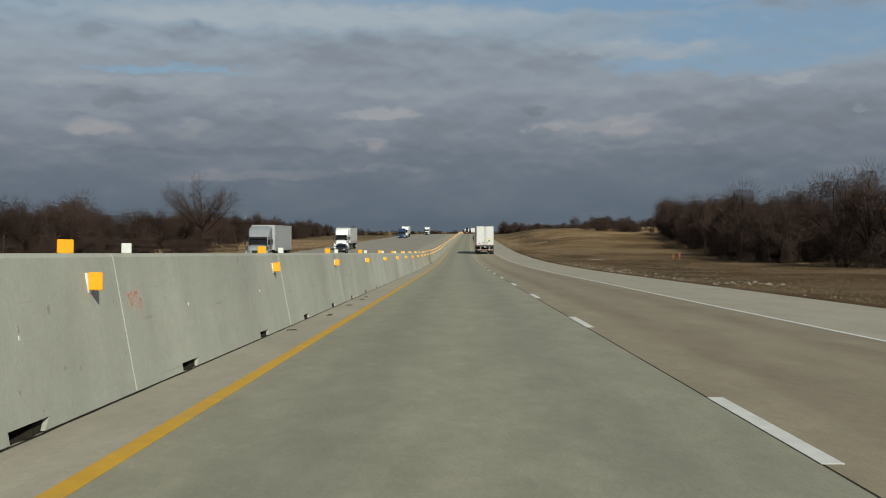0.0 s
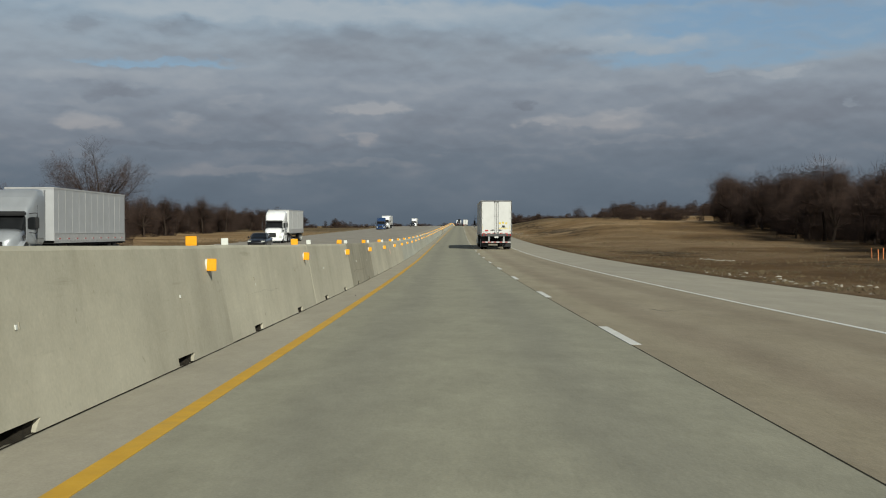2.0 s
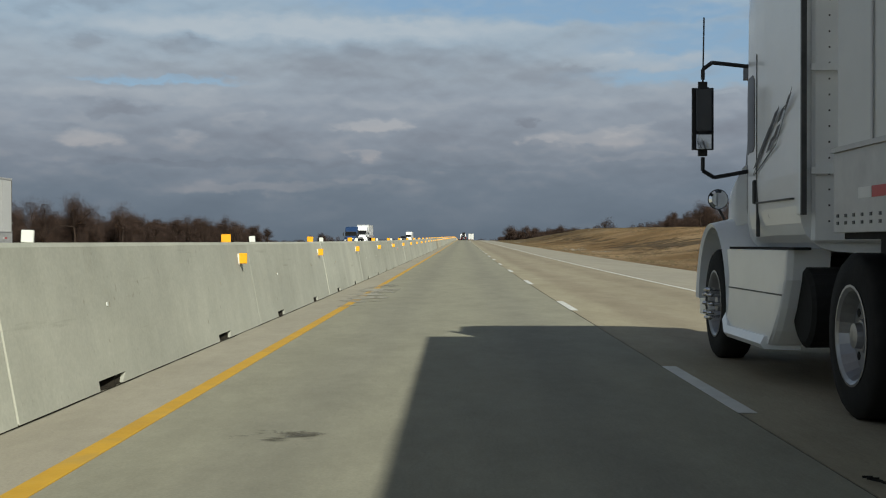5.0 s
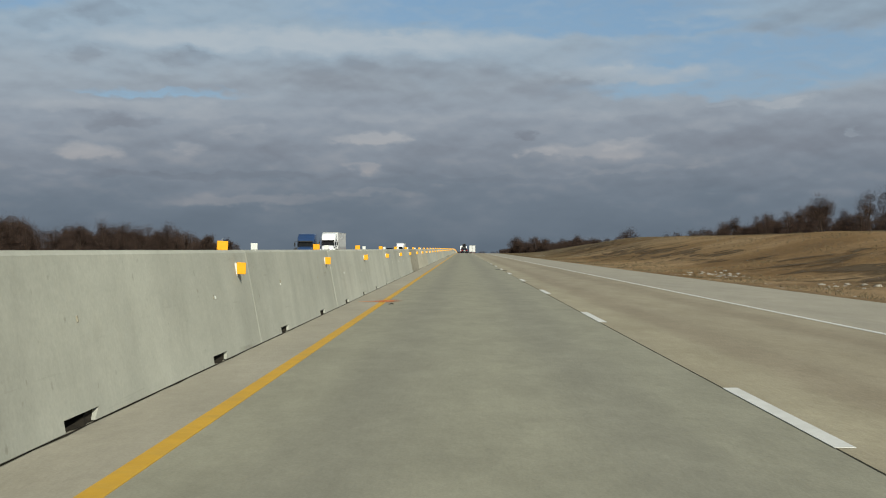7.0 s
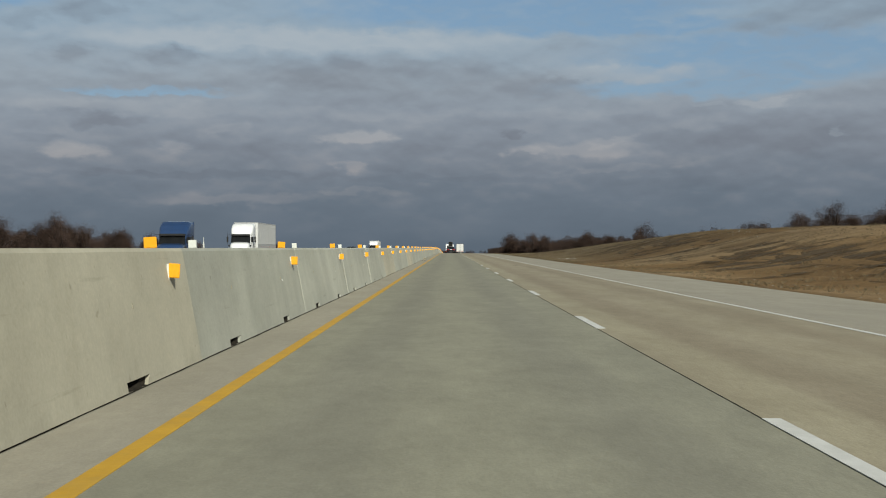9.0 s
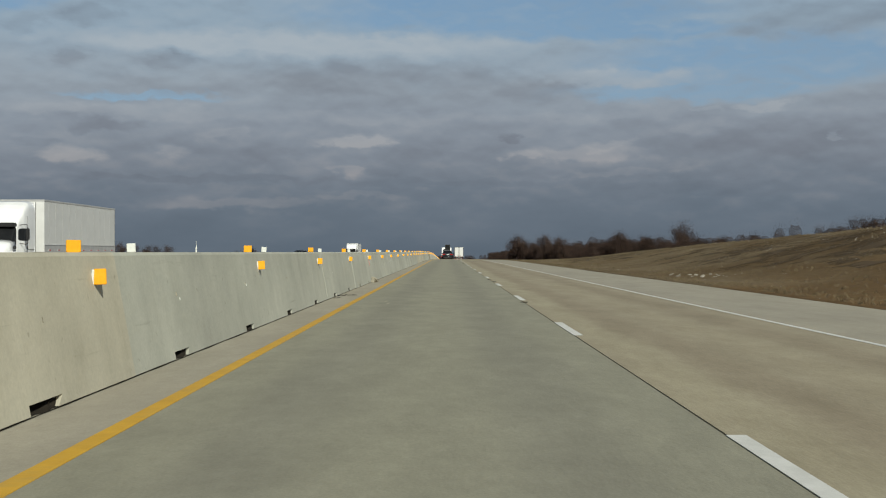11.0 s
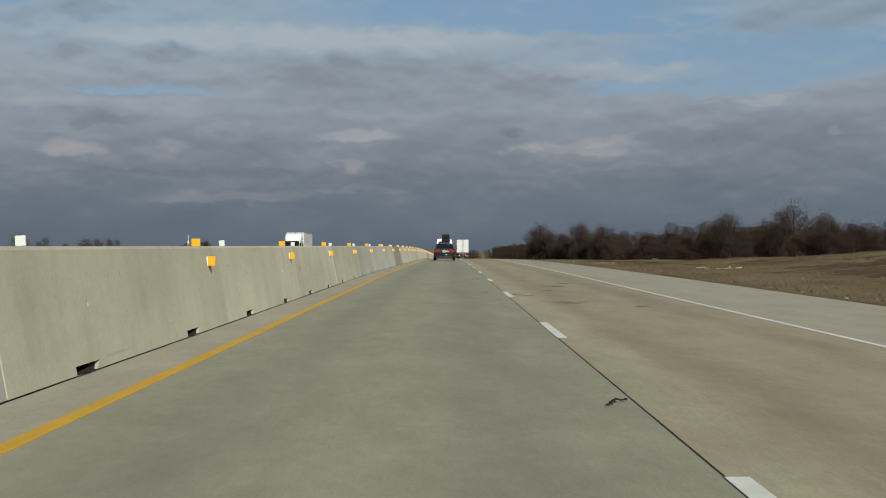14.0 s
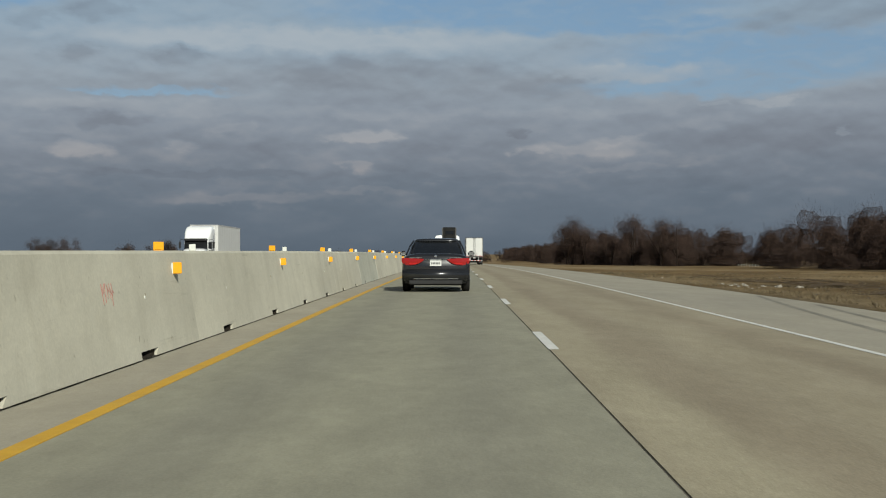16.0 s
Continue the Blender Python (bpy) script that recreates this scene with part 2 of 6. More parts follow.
def track(m, ups, width=0.42, older=None):
    """Soft lengthwise wear across a lane: (place across, factor)."""
    tree = m.node_tree
    n = Nodes(tree, True)
    bsdf = tree.nodes["Principled BSDF"]
    col = bsdf.inputs["Base Color"].links[0].from_socket
    at = n.add("ShaderNodeAttribute", attribute_name="across").outputs["Fac"]
    co = n.mapped(n.add("ShaderNodeTexCoord").outputs["Object"], (1.0, 0.12, 1.0))
    at = n.math("ADD", at, n.math("MULTIPLY", n.math("SUBTRACT", n.noise(co, 1.1, 5, 0.6), 0.5), 0.7))
    for place, tint in ups:
        d = n.math("DIVIDE", n.math("SUBTRACT", at, place), width)
        f = n.math("SUBTRACT", 1.0, n.math("MULTIPLY", d, d), clamp=True)
        col = n.mix(f, col, n.mix(1.0, col, rgb(*tint), "MULTIPLY"))
    if older:                                          # an older, browner stretch of the same lane
        y = n.add("ShaderNodeSeparateXYZ", {0: n.add("ShaderNodeTexCoord").outputs["Object"]}).outputs[1]
        f = n.math("DIVIDE", n.math("SUBTRACT", older[1], n.math("ADD", y, n.math("MULTIPLY", n.noise(co, 0.6, 4), 40.0))), older[1] - older[0], clamp=True)
        col = n.mix(f, col, n.mix(1.0, col, rgb(*older[2]), "MULTIPLY"))
    n.put(bsdf.inputs["Base Color"], col)


M_LANE_LEFT = material("new_concrete", (0.246, 0.237, 0.179), (0.314, 0.303, 0.229), 2.2, stain=(0.185, 0.18, 0.142), stain_scale=0.12, stain_amount=0.25, stretch=(1, 0.35, 1), bump=0.25, bump_scale=25)
M_LANE_RIGHT = material("worn_concrete", (0.268, 0.230, 0.158), (0.356, 0.312, 0.222), 1.6, stain=(0.19, 0.158, 0.118), stain_scale=0.10, stain_amount=0.3, stretch=(1, 0.25, 1), bump=0.3, bump_scale=25)
track(M_LANE_LEFT, ((-2.75, (0.90, 0.90, 0.92)), (-0.95, (0.90, 0.90, 0.92)), (-1.85, (1.04, 1.04, 1.03))))
track(M_LANE_RIGHT, ((0.35, (1.10, 1.12, 1.10)), (1.0, (0.90, 0.88, 0.87)), (2.75, (0.88, 0.86, 0.85)), (1.9, (1.03, 1.03, 1.02))), older=(70.0, 190.0, (0.80, 0.775, 0.78)))
M_SHOULDER = material("shoulder_concrete", (0.30, 0.275, 0.215), (0.38, 0.35, 0.278), 1.2, stain=(0.23, 0.215, 0.18), stain_scale=0.15, stain_amount=0.35, stretch=(1, 0.3, 1), bump=0.3, bump_scale=25)
speckle(M_LANE_LEFT, 0.88, 1.12)
speckle(M_LANE_RIGHT, 0.86, 1.14)
speckle(M_SHOULDER, 0.88, 1.12)
M_FAR_ROAD = material("far_concrete", (0.24, 0.22, 0.18), (0.33, 0.30, 0.25), 0.5, stain=(0.2, 0.18, 0.145), stain_scale=0.05, stretch=(1, 0.2, 1))
M_YELLOW = material("yellow_paint", (0.54, 0.30, 0.020), (0.66, 0.385, 0.030), 3, stain=(0.36, 0.27, 0.11), stain_scale=2.6, stain_amount=0.40, rough=0.6)
M_WHITE = material("white_paint", (0.62, 0.62, 0.58), (0.75, 0.75, 0.71), 4, stain=(0.42, 0.41, 0.36), stain_scale=1.5, stain_amount=0.3, rough=0.6)
M_BAR_GREY = material("grey_barrier_concrete", (0.378, 0.381, 0.322), (0.462, 0.465, 0.396), 1.1, stain=(0.27, 0.265, 0.235), stain_scale=0.7, stain_amount=0.3, stretch=(1, 1, 0.5), vary=0.07, bump=0.2)
M_BAR_BEIGE = material("beige_barrier_concrete", (0.425, 0.40, 0.312), (0.50, 0.47, 0.37), 1.1, stain=(0.29, 0.265, 0.20), stain_scale=0.7, stain_amount=0.3, stretch=(1, 1, 0.5), vary=0.06, bump=0.2)
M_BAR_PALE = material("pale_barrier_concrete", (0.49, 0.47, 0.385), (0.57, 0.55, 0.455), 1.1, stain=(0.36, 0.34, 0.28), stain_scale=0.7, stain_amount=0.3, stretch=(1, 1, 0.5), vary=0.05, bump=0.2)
M_BAR_DARK = material("weathered_barrier_concrete", (0.265, 0.245, 0.187), (0.345, 0.32, 0.245), 1.2, stain=(0.15, 0.135, 0.10), stain_scale=1.1, stain_amount=0.4, stretch=(1, 1, 0.8), vary=0.05, bump=0.35)


def streak(m, amount, level):
    """Water streaks down a face and a few broad damp blots."""
    tree = m.node_tree
    n = Nodes(tree, True)
    bsdf = tree.nodes["Principled BSDF"]
    col = bsdf.inputs["Base Color"].links[0].from_socket
    info = n.add("ShaderNodeObjectInfo").outputs["Random"]
    co = n.add("ShaderNodeTexCoord").outputs["Object"]
    co = n.add("ShaderNodeVectorMath", {0: co, 1: n.add("ShaderNodeCombineXYZ", {0: 0.0, 1: n.math("MULTIPLY", info, 60.0), 2: n.math("MULTIPLY", info, 17.0)}).outputs[0]}, operation="ADD").outputs[0]
    run = n.noise(n.mapped(co, (0.5, 1.8, 0.30)), 1.3, 4, 0.55, 0.3)
    blot = n.noise(n.mapped(co, (0.6, 0.8, 1.3)), 1.2, 5, 0.6, 0.4)
    f = n.math("MULTIPLY", n.math("SUBTRACT", n.math("ADD", n.math("MULTIPLY", run, 0.6), n.math("MULTIPLY", blot, 0.4)), level), 6.0, clamp=True)
    col = n.mix(n.math("MULTIPLY", f, amount), col, n.mix(1.0, col, rgb(0.55, 0.52, 0.47), "MULTIPLY"))
    scrape = n.math("MULTIPLY", n.math("SUBTRACT", n.noise(n.mapped(co, (0.5, 0.42, 9.0)), 1.0, 5, 0.6, 0.15), 0.64), 9.0, clamp=True)
    col = n.mix(n.math("MULTIPLY", scrape, 0.55), col, n.mix(1.0, col, rgb(0.60, 0.58, 0.55), "MULTIPLY"))
    cast = n.noise(n.mapped(co, (0.4, 0.22, 0.7)), 1.0, 3, 0.5)
    col = n.mix(1.0, col, n.ramp(cast, (0.34, 0.90), (0.66, 1.09)), "MULTIPLY")
    pits = n.math("MULTIPLY", n.math("SUBTRACT", n.noise(co, 9.0, 2, 0.4), 0.71), 12.0, clamp=True)
    col = n.mix(n.math("MULTIPLY", pits, 0.6), col, n.mix(1.0, col, rgb(0.52, 0.50, 0.46), "MULTIPLY"))
    pale = n.math("MULTIPLY", n.math("SUBTRACT", 0.40, run), 5.0, clamp=True)
    col = n.mix(n.math("MULTIPLY", pale, amount * 0.5), col, n.mix(1.0, col, rgb(1.14, 1.14, 1.12), "MULTIPLY"))
    n.put(bsdf.inputs["Base Color"], col)


for m in (M_BAR_GREY, M_BAR_BEIGE, M_BAR_PALE, M_BAR_DARK):
    speckle(m, 0.90, 1.08, 30.0)
streak(M_BAR_GREY, 0.18, 0.54)
streak(M_BAR_BEIGE, 0.28, 0.52)
streak(M_BAR_PALE, 0.25, 0.53)
streak(M_BAR_DARK, 0.55, 0.52)
M_ORANGE = material("orange_reflector_plastic", (0.85, 0.36, 0.012), (0.9, 0.42, 0.02), 30, rough=0.35, bump=0.0)
M_REFWHITE = material("white_reflector_plastic", (0.62, 0.64, 0.6), (0.72, 0.73, 0.68), 30, rough=0.35, bump=0.0)
M_GRASS = material("winter_grass", (0.105, 0.078, 0.042), (0.24, 0.178, 0.102), 0.6, stain=(0.085, 0.06, 0.036), stain_scale=0.05, stain_amount=0.55, rough=0.95, bump=0.7, bump_scale=4, spec=0.1)
gm = M_GRASS.node_tree
gn = Nodes(gm)
gco = gn.add("ShaderNodeTexCoord").outputs["Object"]
gfar = gn.mapped(gco, (0.7, 0.5, 1.0))
g1, g2, g3 = gn.noise(gfar, 0.055, 5, 0.6, 0.4), gn.noise(gfar, 0.32, 6, 0.65), gn.noise(gco, 3.5, 5, 0.7)
gcol = gn.ramp(g1, (0.32, (0.10, 0.068, 0.034)), (0.46, (0.185, 0.128, 0.064)), (0.58, (0.285, 0.222, 0.135)), (0.72, (0.145, 0.097, 0.050)))
gcol = gn.mix(gn.math("MULTIPLY", gn.math("SUBTRACT", g2, 0.48), 1.8, clamp=True), gcol, rgb(0.112, 0.083, 0.048))
gcol = gn.mix(gn.math("MULTIPLY", gn.math("SUBTRACT", 0.45, g2), 2.8, clamp=True), gcol, rgb(0.295, 0.228, 0.138))
gcol = gn.mix(1.0, gcol, gn.ramp(g3, (0.25, (0.64, 0.59, 0.56)), (0.75, (1.32, 1.22, 1.17))), "MULTIPLY")
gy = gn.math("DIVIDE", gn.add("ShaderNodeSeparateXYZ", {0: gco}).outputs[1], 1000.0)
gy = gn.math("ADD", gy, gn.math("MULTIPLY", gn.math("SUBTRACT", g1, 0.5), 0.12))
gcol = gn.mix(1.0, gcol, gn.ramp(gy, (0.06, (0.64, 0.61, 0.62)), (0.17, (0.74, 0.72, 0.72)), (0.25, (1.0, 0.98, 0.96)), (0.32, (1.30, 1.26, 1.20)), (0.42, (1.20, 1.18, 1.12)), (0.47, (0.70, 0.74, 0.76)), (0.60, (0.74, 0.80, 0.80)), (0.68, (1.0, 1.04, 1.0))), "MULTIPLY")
gb = gn.add("ShaderNodeBump", {"Strength": 0.9, "Distance": 0.12, "Height": gn.noise(gco, 5.0, 6, 0.7)})
gs = gn.add("ShaderNodeBsdfPrincipled", {"Base Color": gcol, "Roughness": 0.95, "Specular IOR Level": 0.1, "Normal": gb.outputs[0]})
gn.add("ShaderNodeOutputMaterial", {"Surface": gs.outputs[0]})
M_BARK = material("winter_bark", (0.022, 0.016, 0.013), (0.046, 0.034, 0.027), 2.0, rough=0.95, bump=0.3, vary=0.25, spec=0.1)
M_TWIG = material("winter_twigs", (0.034, 0.0235, 0.0195), (0.080, 0.054, 0.044), 0.8, rough=0.95, bump=0.0, vary=0.3, spec=0.05)
open_up(M_TWIG, 40.0, 0.38, 4.0)
M_HAZE = material("fine_winter_twigs", (0.034, 0.023, 0.019), (0.078, 0.052, 0.042), 0.35, rough=0.95, bump=0.0, spec=0.05)
open_up(M_HAZE, 38.0, 0.46, 4.0)
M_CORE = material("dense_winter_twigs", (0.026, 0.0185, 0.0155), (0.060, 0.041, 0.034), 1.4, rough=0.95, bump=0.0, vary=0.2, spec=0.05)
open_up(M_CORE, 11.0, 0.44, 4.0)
M_STONE = material("rubble_stone", (0.22, 0.20, 0.165), (0.40, 0.37, 0.31), 3, rough=0.9, vary=0.2)


# ---- mesh helpers ----
def mesh_of(name, verts, faces, mat, smooth=False):
    me = bpy.data.meshes.new(name)
    me.from_pydata([tuple(v) for v in verts], [], faces)
    me.materials.append(mat)
    if smooth:
        me.polygons.foreach_set("use_smooth", [True] * len(me.polygons))
    me.update()
    return me


def part(name, bm, mat, parent, label="", smooth=False):
    """Links a bmesh as one mesh object under a thing or a part."""
    me = bpy.data.meshes.new(name)
    bm.to_mesh(me)
    bm.free()
    me.materials.append(mat)
    if smooth:
        me.polygons.foreach_set("use_smooth", [True] * len(me.polygons))
    ob = new(name, me)
    ob.parent = parent
    return tagged(ob, label)


def structure(name, me, label):
    return tagged(new(name, me), label, kind="structure")


def ribbon(name, s0, s1, lats, tops, mat, thick=0.2, step=6.0, follow=None, weights=None):
    """A strip along the road with a top through (lats, tops) and a thickness."""
    n = max(2, int(math.ceil((s1 - s0) / step)) + 1)
    k = len(lats)
    verts, faces = [], []
    for i in range(n):
        s = s0 + (s1 - s0) * i / (n - 1)
        o = follow(s) if follow else 0.0
        g = weights or [1] * k
        verts += [road(s, a + o * b, z) for a, z, b in zip(lats, tops, g)]
        verts += [road(s, lats[-1] + o * g[-1], tops[-1] - thick), road(s, lats[0] + o * g[0], tops[0] - thick)]
    w = k + 2
    for i in range(n - 1):
        for j in range(w):
            a, b = i * w + j, i * w + (j + 1) % w
            faces.append((a, b, b + w, a + w))
    faces += [tuple(range(w - 1, -1, -1)), tuple((n - 1) * w + j for j in range(w))]
    me = mesh_of(name, verts, faces, mat)
    reach = [*lats, lats[-1], lats[0]]
    me.attributes.new("across", "FLOAT", "POINT").data.foreach_set("value", [reach[i % w] for i in range(len(verts))])
    bm = bmesh.new()
    bm.from_mesh(me)
    bmesh.ops.recalc_face_normals(bm, faces=bm.faces)
    bm.to_mesh(me)
    bm.free()
    return me


def box(bm, x0, x1, y0, y1, z0, z1, bevel=0.0, seg=1):
    got = bmesh.ops.create_cube(bm, size=1.0, matrix=Matrix.Translation(((x0 + x1) / 2, (y0 + y1) / 2, (z0 + z1) / 2)) @ Matrix.Diagonal((x1 - x0, y1 - y0, z1 - z0, 1)))
    if bevel:
        edges = {e for v in got["verts"] for e in v.link_edges}
        bmesh.ops.bevel(bm, geom=list(edges), offset=bevel, segments=seg, affect="EDGES")
    return bm


def boxed(*a, **k):
    return box(bmesh.new(), *a, **k)


# ---- road ----
YELLOW = -3.704
BASE = YELLOW - 0.67
RIGHT = 3.58
EDGE = 7.4
S0, S1 = -120, 1300
structure("road_left_lane", ribbon("road_left_lane", S0, S1, [YELLOW - 0.06, 0.0], [0, 0], M_LANE_LEFT, follow=shift, weights=[1, 0]), "pale grey-green concrete lane of a motorway")
structure("road_right_lane", ribbon("road_right_lane", S0, S1, [0.019, RIGHT + 0.1], [0, -0.035], M_LANE_RIGHT), "brownish worn concrete lane of a motorway")
M_SEAM = material("joint_filler", (0.05, 0.044, 0.035), (0.15, 0.13, 0.10), 1.3, rough=0.9, stain=(0.15, 0.13, 0.10), stain_scale=0.45, stain_amount=0.5)
structure("road_seam", ribbon("road_seam", S0, S1, [-0.03, 0.03], [-0.007, -0.007], M_SEAM, 0.1), "dark filled joint between two concrete lanes")
structure("pavement_shoulder", ribbon("pavement_shoulder", S0, S1, [RIGHT + 0.1, EDGE], [-0.035, -0.11], M_SHOULDER), "pale concrete shoulder beside the lanes")
structure("pavement_median", ribbon("pavement_median", S0, S1, [-9.5, YELLOW - 0.06], [0.0, 0.0], M_SHOULDER, follow=shift, weights=[0, 1]), "pale concrete strip under the median barrier")
structure("road_oncoming", ribbon("road_oncoming", S0, S1, [-29.5, -9.5], [-0.25, 0.0], M_FAR_ROAD), "worn concrete carriageway beyond the barrier")
yl = structure("trim_yellow_line", ribbon("trim_yellow_line", S0, S1, [YELLOW - 0.055, YELLOW + 0.075], [0.004, 0.004], M_YELLOW, 0.004, 4.0, shift), "worn yellow edge line on concrete")
wl = structure("trim_white_line", ribbon("trim_white_line", S0, S1, [RIGHT - 0.045, RIGHT + 0.055], [-0.0294, -0.0304], M_WHITE, 0.004, 4.0), "thin white edge line on concrete")

# ---- ground ----
def bank(s, lat):
    """Height of the ground over the road's level."""
    if lat > 0:
        d = lat - EDGE
        up = np.interp(s, [150, 230, 300, 350, 420, 470, 547, 585, 610, 650, 700], [0, 0.6, 2.2, 2.6, 2.9, 3.3, 2.1, 1.4, 0.7, 0.0, 0])
        k = min(max((d - 1.5) / 19.0, 0), 1)
        z = -0.12 - 0.02 * min(d, 6) + up * k * k * (3 - 2 * k)
        z += 0.02 * max(min(d, 90) - 22, 0) * min(up / 3, 1)
        far = max(0.0, lat - 120)
        return z - 0.004 * min(far, 600) + 0.18 * min(d / 6, 1) * noise.noise(Vector((s / 9, lat / 7, 3.0))) * (1 if d > 0.5 else 0)
    d = -29.5 - lat
    z = -0.36 - 0.05 * min(max(d, 0), 12)
    return z + 0.2 * min(max(d, 0) / 6, 1) * noise.noise(Vector((s / 11, lat / 9, 7.0)))


ss = [*range(-120, 0, 10), *np.arange(0, 700, 4.0), *range(700, 1000, 12), *range(1000, 2000, 60), *range(2000, 4801, 350)]
ll = [-3000, -1500, -700, -350, -200, -140, -100, -75, -60, -50, -42, -36, -32, -29.6, -29.4, -20, -5, 7.3, 7.5, 8.4, 9.2, 10, 11, 12, 13.5, 15, 17, 19, 22, 25, 28, 32, 36, 42, 50, 60, 75, 95, 130, 200, 350, 700, 1500, 3000]
verts, faces = [], []
for s in ss:
    for a in ll:
        inner = -29.5 < a < EDGE
        verts.append(road(s, a, -0.4 if inner else bank(s, a)))
w = len(ll)
faces = [(i * w + j, i * w + j + 1, (i + 1) * w + j + 1, (i + 1) * w + j) for i in range(len(ss) - 1) for j in range(w - 1)]
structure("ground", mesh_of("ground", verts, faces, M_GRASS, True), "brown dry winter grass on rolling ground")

# ---- lane dashes ----
bm = boxed(0.0, 0.12, -3.05, 0.0, 0.0, 0.004)
dash = part("lane_dash", bm, M_WHITE, None)
tagged(dash, "short white painted lane dash on concrete", "lane marking", "lane dashes")
dash.matrix_world = on_road(12.19 * -4, 0, 0.003)
for k in range(-3, 90):
    copy_thing(dash, on_road(12.19 * k, 0, 0.003))

# ---- median barrier ----
SEG = [(0, 0.3), (9, 82.5), (13, 118.4), (18, 163.5), (22, 200.6), (32, 291.0), (38, 345.5), (51, 463.4), (59, 536.2), (67, 607.7), (107, 970.5)]


def joint(i):
    k, v = zip(*SEG)
    return v[0] + 9.07 * (i - k[0]) if i < 0 else float(np.interp(i, k, v))


def barrier_mesh(name, mat):
    """One precast length: battered faces, chamfered top and ends, two slots through its foot."""
    H, WB, WT, L = 1.09, 0.305, 0.105, 9.03
    half = lambda z: WB + (WT - WB) * z / H
    a, b = 1.67, L - 2.82
    # stations: length at the body, length at the foot, underside, inset of the end
    rows = [(0.0, 0.0, 0.02, 0.0025), (0.004, 0.004, 0.012, 0.0)]
    for y in (a, b):
        rows += [(y, y, 0.012, 0.0), (y + 0.004, y + 0.002, 0.085, 0.0), (y + 0.74, y + 0.735, 0.085, 0.0), (y + 0.744, y + 0.60, 0.012, 0.0)]
    rows += [(L - 0.004, L - 0.004, 0.012, 0.0), (L, L, 0.02, 0.0025)]
    bm = bmesh.new()
    rings = []
    for y, yf, zb, ins in rows:
        side = [(half(zb) - ins, yf, zb), (half(0.09) - ins, y, 0.09), (half(H - 0.03) - ins, y, H - 0.03), (half(H) - 0.02 - ins, y, H)]
        ring = side + [(-x, yy, z) for x, yy, z in side[::-1]]
        rings.append([bm.verts.new(p) for p in ring])
    for r, q in zip(rings, rings[1:]):
        for i in range(8):
            bm.faces.new((r[i], r[(i + 1) % 8], q[(i + 1) % 8], q[i]))
    bm.faces.new(rings[0][::-1])
    bm.faces.new(rings[-1])
    bmesh.ops.recalc_face_normals(bm, faces=bm.faces)
    me = bpy.data.meshes.new(name)
    bm.to_mesh(me)
    bm.free()
    me.materials.append(mat)
    return me


BARS = {"grey": barrier_mesh("barrier_grey", M_BAR_GREY), "beige": barrier_mesh("barrier_beige", M_BAR_BEIGE), "pale": barrier_mesh("barrier_pale", M_BAR_PALE), "dark": barrier_mesh("barrier_dark", M_BAR_DARK)}
WORDS = {"pale": "pale cream precast concrete barrier with orange reflectors", "grey": "pale grey precast concrete barrier with orange reflectors", "beige": "beige precast concrete barrier with orange reflectors",
         "dark": "dark weathered concrete barrier with water stains"}
bm = boxed(-0.06, 0.06, -0.02, 0.0, 0.0, 0.10, bevel=0.006)
box(bm, -0.045, 0.045, -0.02, 0.03, 0.0, 0.012)
TOP_REF = part("orange_reflector", bm, M_ORANGE, None, "orange reflector on a barrier's top")
bm = boxed(-0.042, 0.042, -0.015, 0.015, 0.0, 0.085, bevel=0.005)
WHITE_REF = part("white_reflector", bm, M_REFWHITE, None, "white reflector on a barrier's top")
bm = boxed(0.0, 0.105, -0.02, 0.0, -0.065, 0.065, bevel=0.006)
SIDE_BACK = part("reflector_bracket", boxed(-0.014, 0.006, -0.032, 0.04, -0.085, 0.06, bevel=0.003), M_REFWHITE, None)
SIDE_REF = part("side_reflector", bm, M_ORANGE, None, "orange reflector on a barrier's side")
refs = [o.data for o in (TOP_REF, WHITE_REF, SIDE_REF, SIDE_BACK)]
for o in (TOP_REF, WHITE_REF, SIDE_REF, SIDE_BACK):
    bpy.data.objects.remove(o)
bm = boxed(-0.006, 0.004, -0.012, 0.012, -0.022, 0.022, bevel=0.003)
plug = part("lifting_hole", bm, M_BAR_DARK, None)
bm = boxed(-0.004, 0.0045, -0.016, 0.016, -0.05, -0.02, bevel=0.002)
drip = part("pale_drip", bm, M_REFWHITE, None)
plug_me, drip_me = plug.data, drip.data
for o in (plug, drip):
    bpy.data.objects.remove(o)
# dark block that paints shade into a slot and covers its far cheek
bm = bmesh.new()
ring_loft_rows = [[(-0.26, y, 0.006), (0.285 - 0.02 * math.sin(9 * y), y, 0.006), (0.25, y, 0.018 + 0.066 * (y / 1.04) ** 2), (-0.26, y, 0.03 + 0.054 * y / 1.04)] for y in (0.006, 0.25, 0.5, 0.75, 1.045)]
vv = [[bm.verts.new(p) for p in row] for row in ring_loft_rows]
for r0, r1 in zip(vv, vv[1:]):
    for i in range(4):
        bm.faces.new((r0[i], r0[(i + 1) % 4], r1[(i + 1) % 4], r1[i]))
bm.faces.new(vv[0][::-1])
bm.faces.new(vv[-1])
# near-black for the slots' painted shade, the cracks and the foot line
M_NEAR_BLACK = material("near_black_matt", (0.020, 0.017, 0.013), (0.045, 0.038, 0.028), 9, rough=0.95, bump=0.6, spec=0.1)
slot_shade_ob = part("slot_dirt", bm, M_NEAR_BLACK, None)
slot_shade_me = slot_shade_ob.data
bpy.data.objects.remove(slot_shade_ob)
M_REDPAINT = material("faded_red_spray", (0.44, 0.20, 0.17), (0.50, 0.30, 0.26), 14, rough=0.8, bump=0.0)


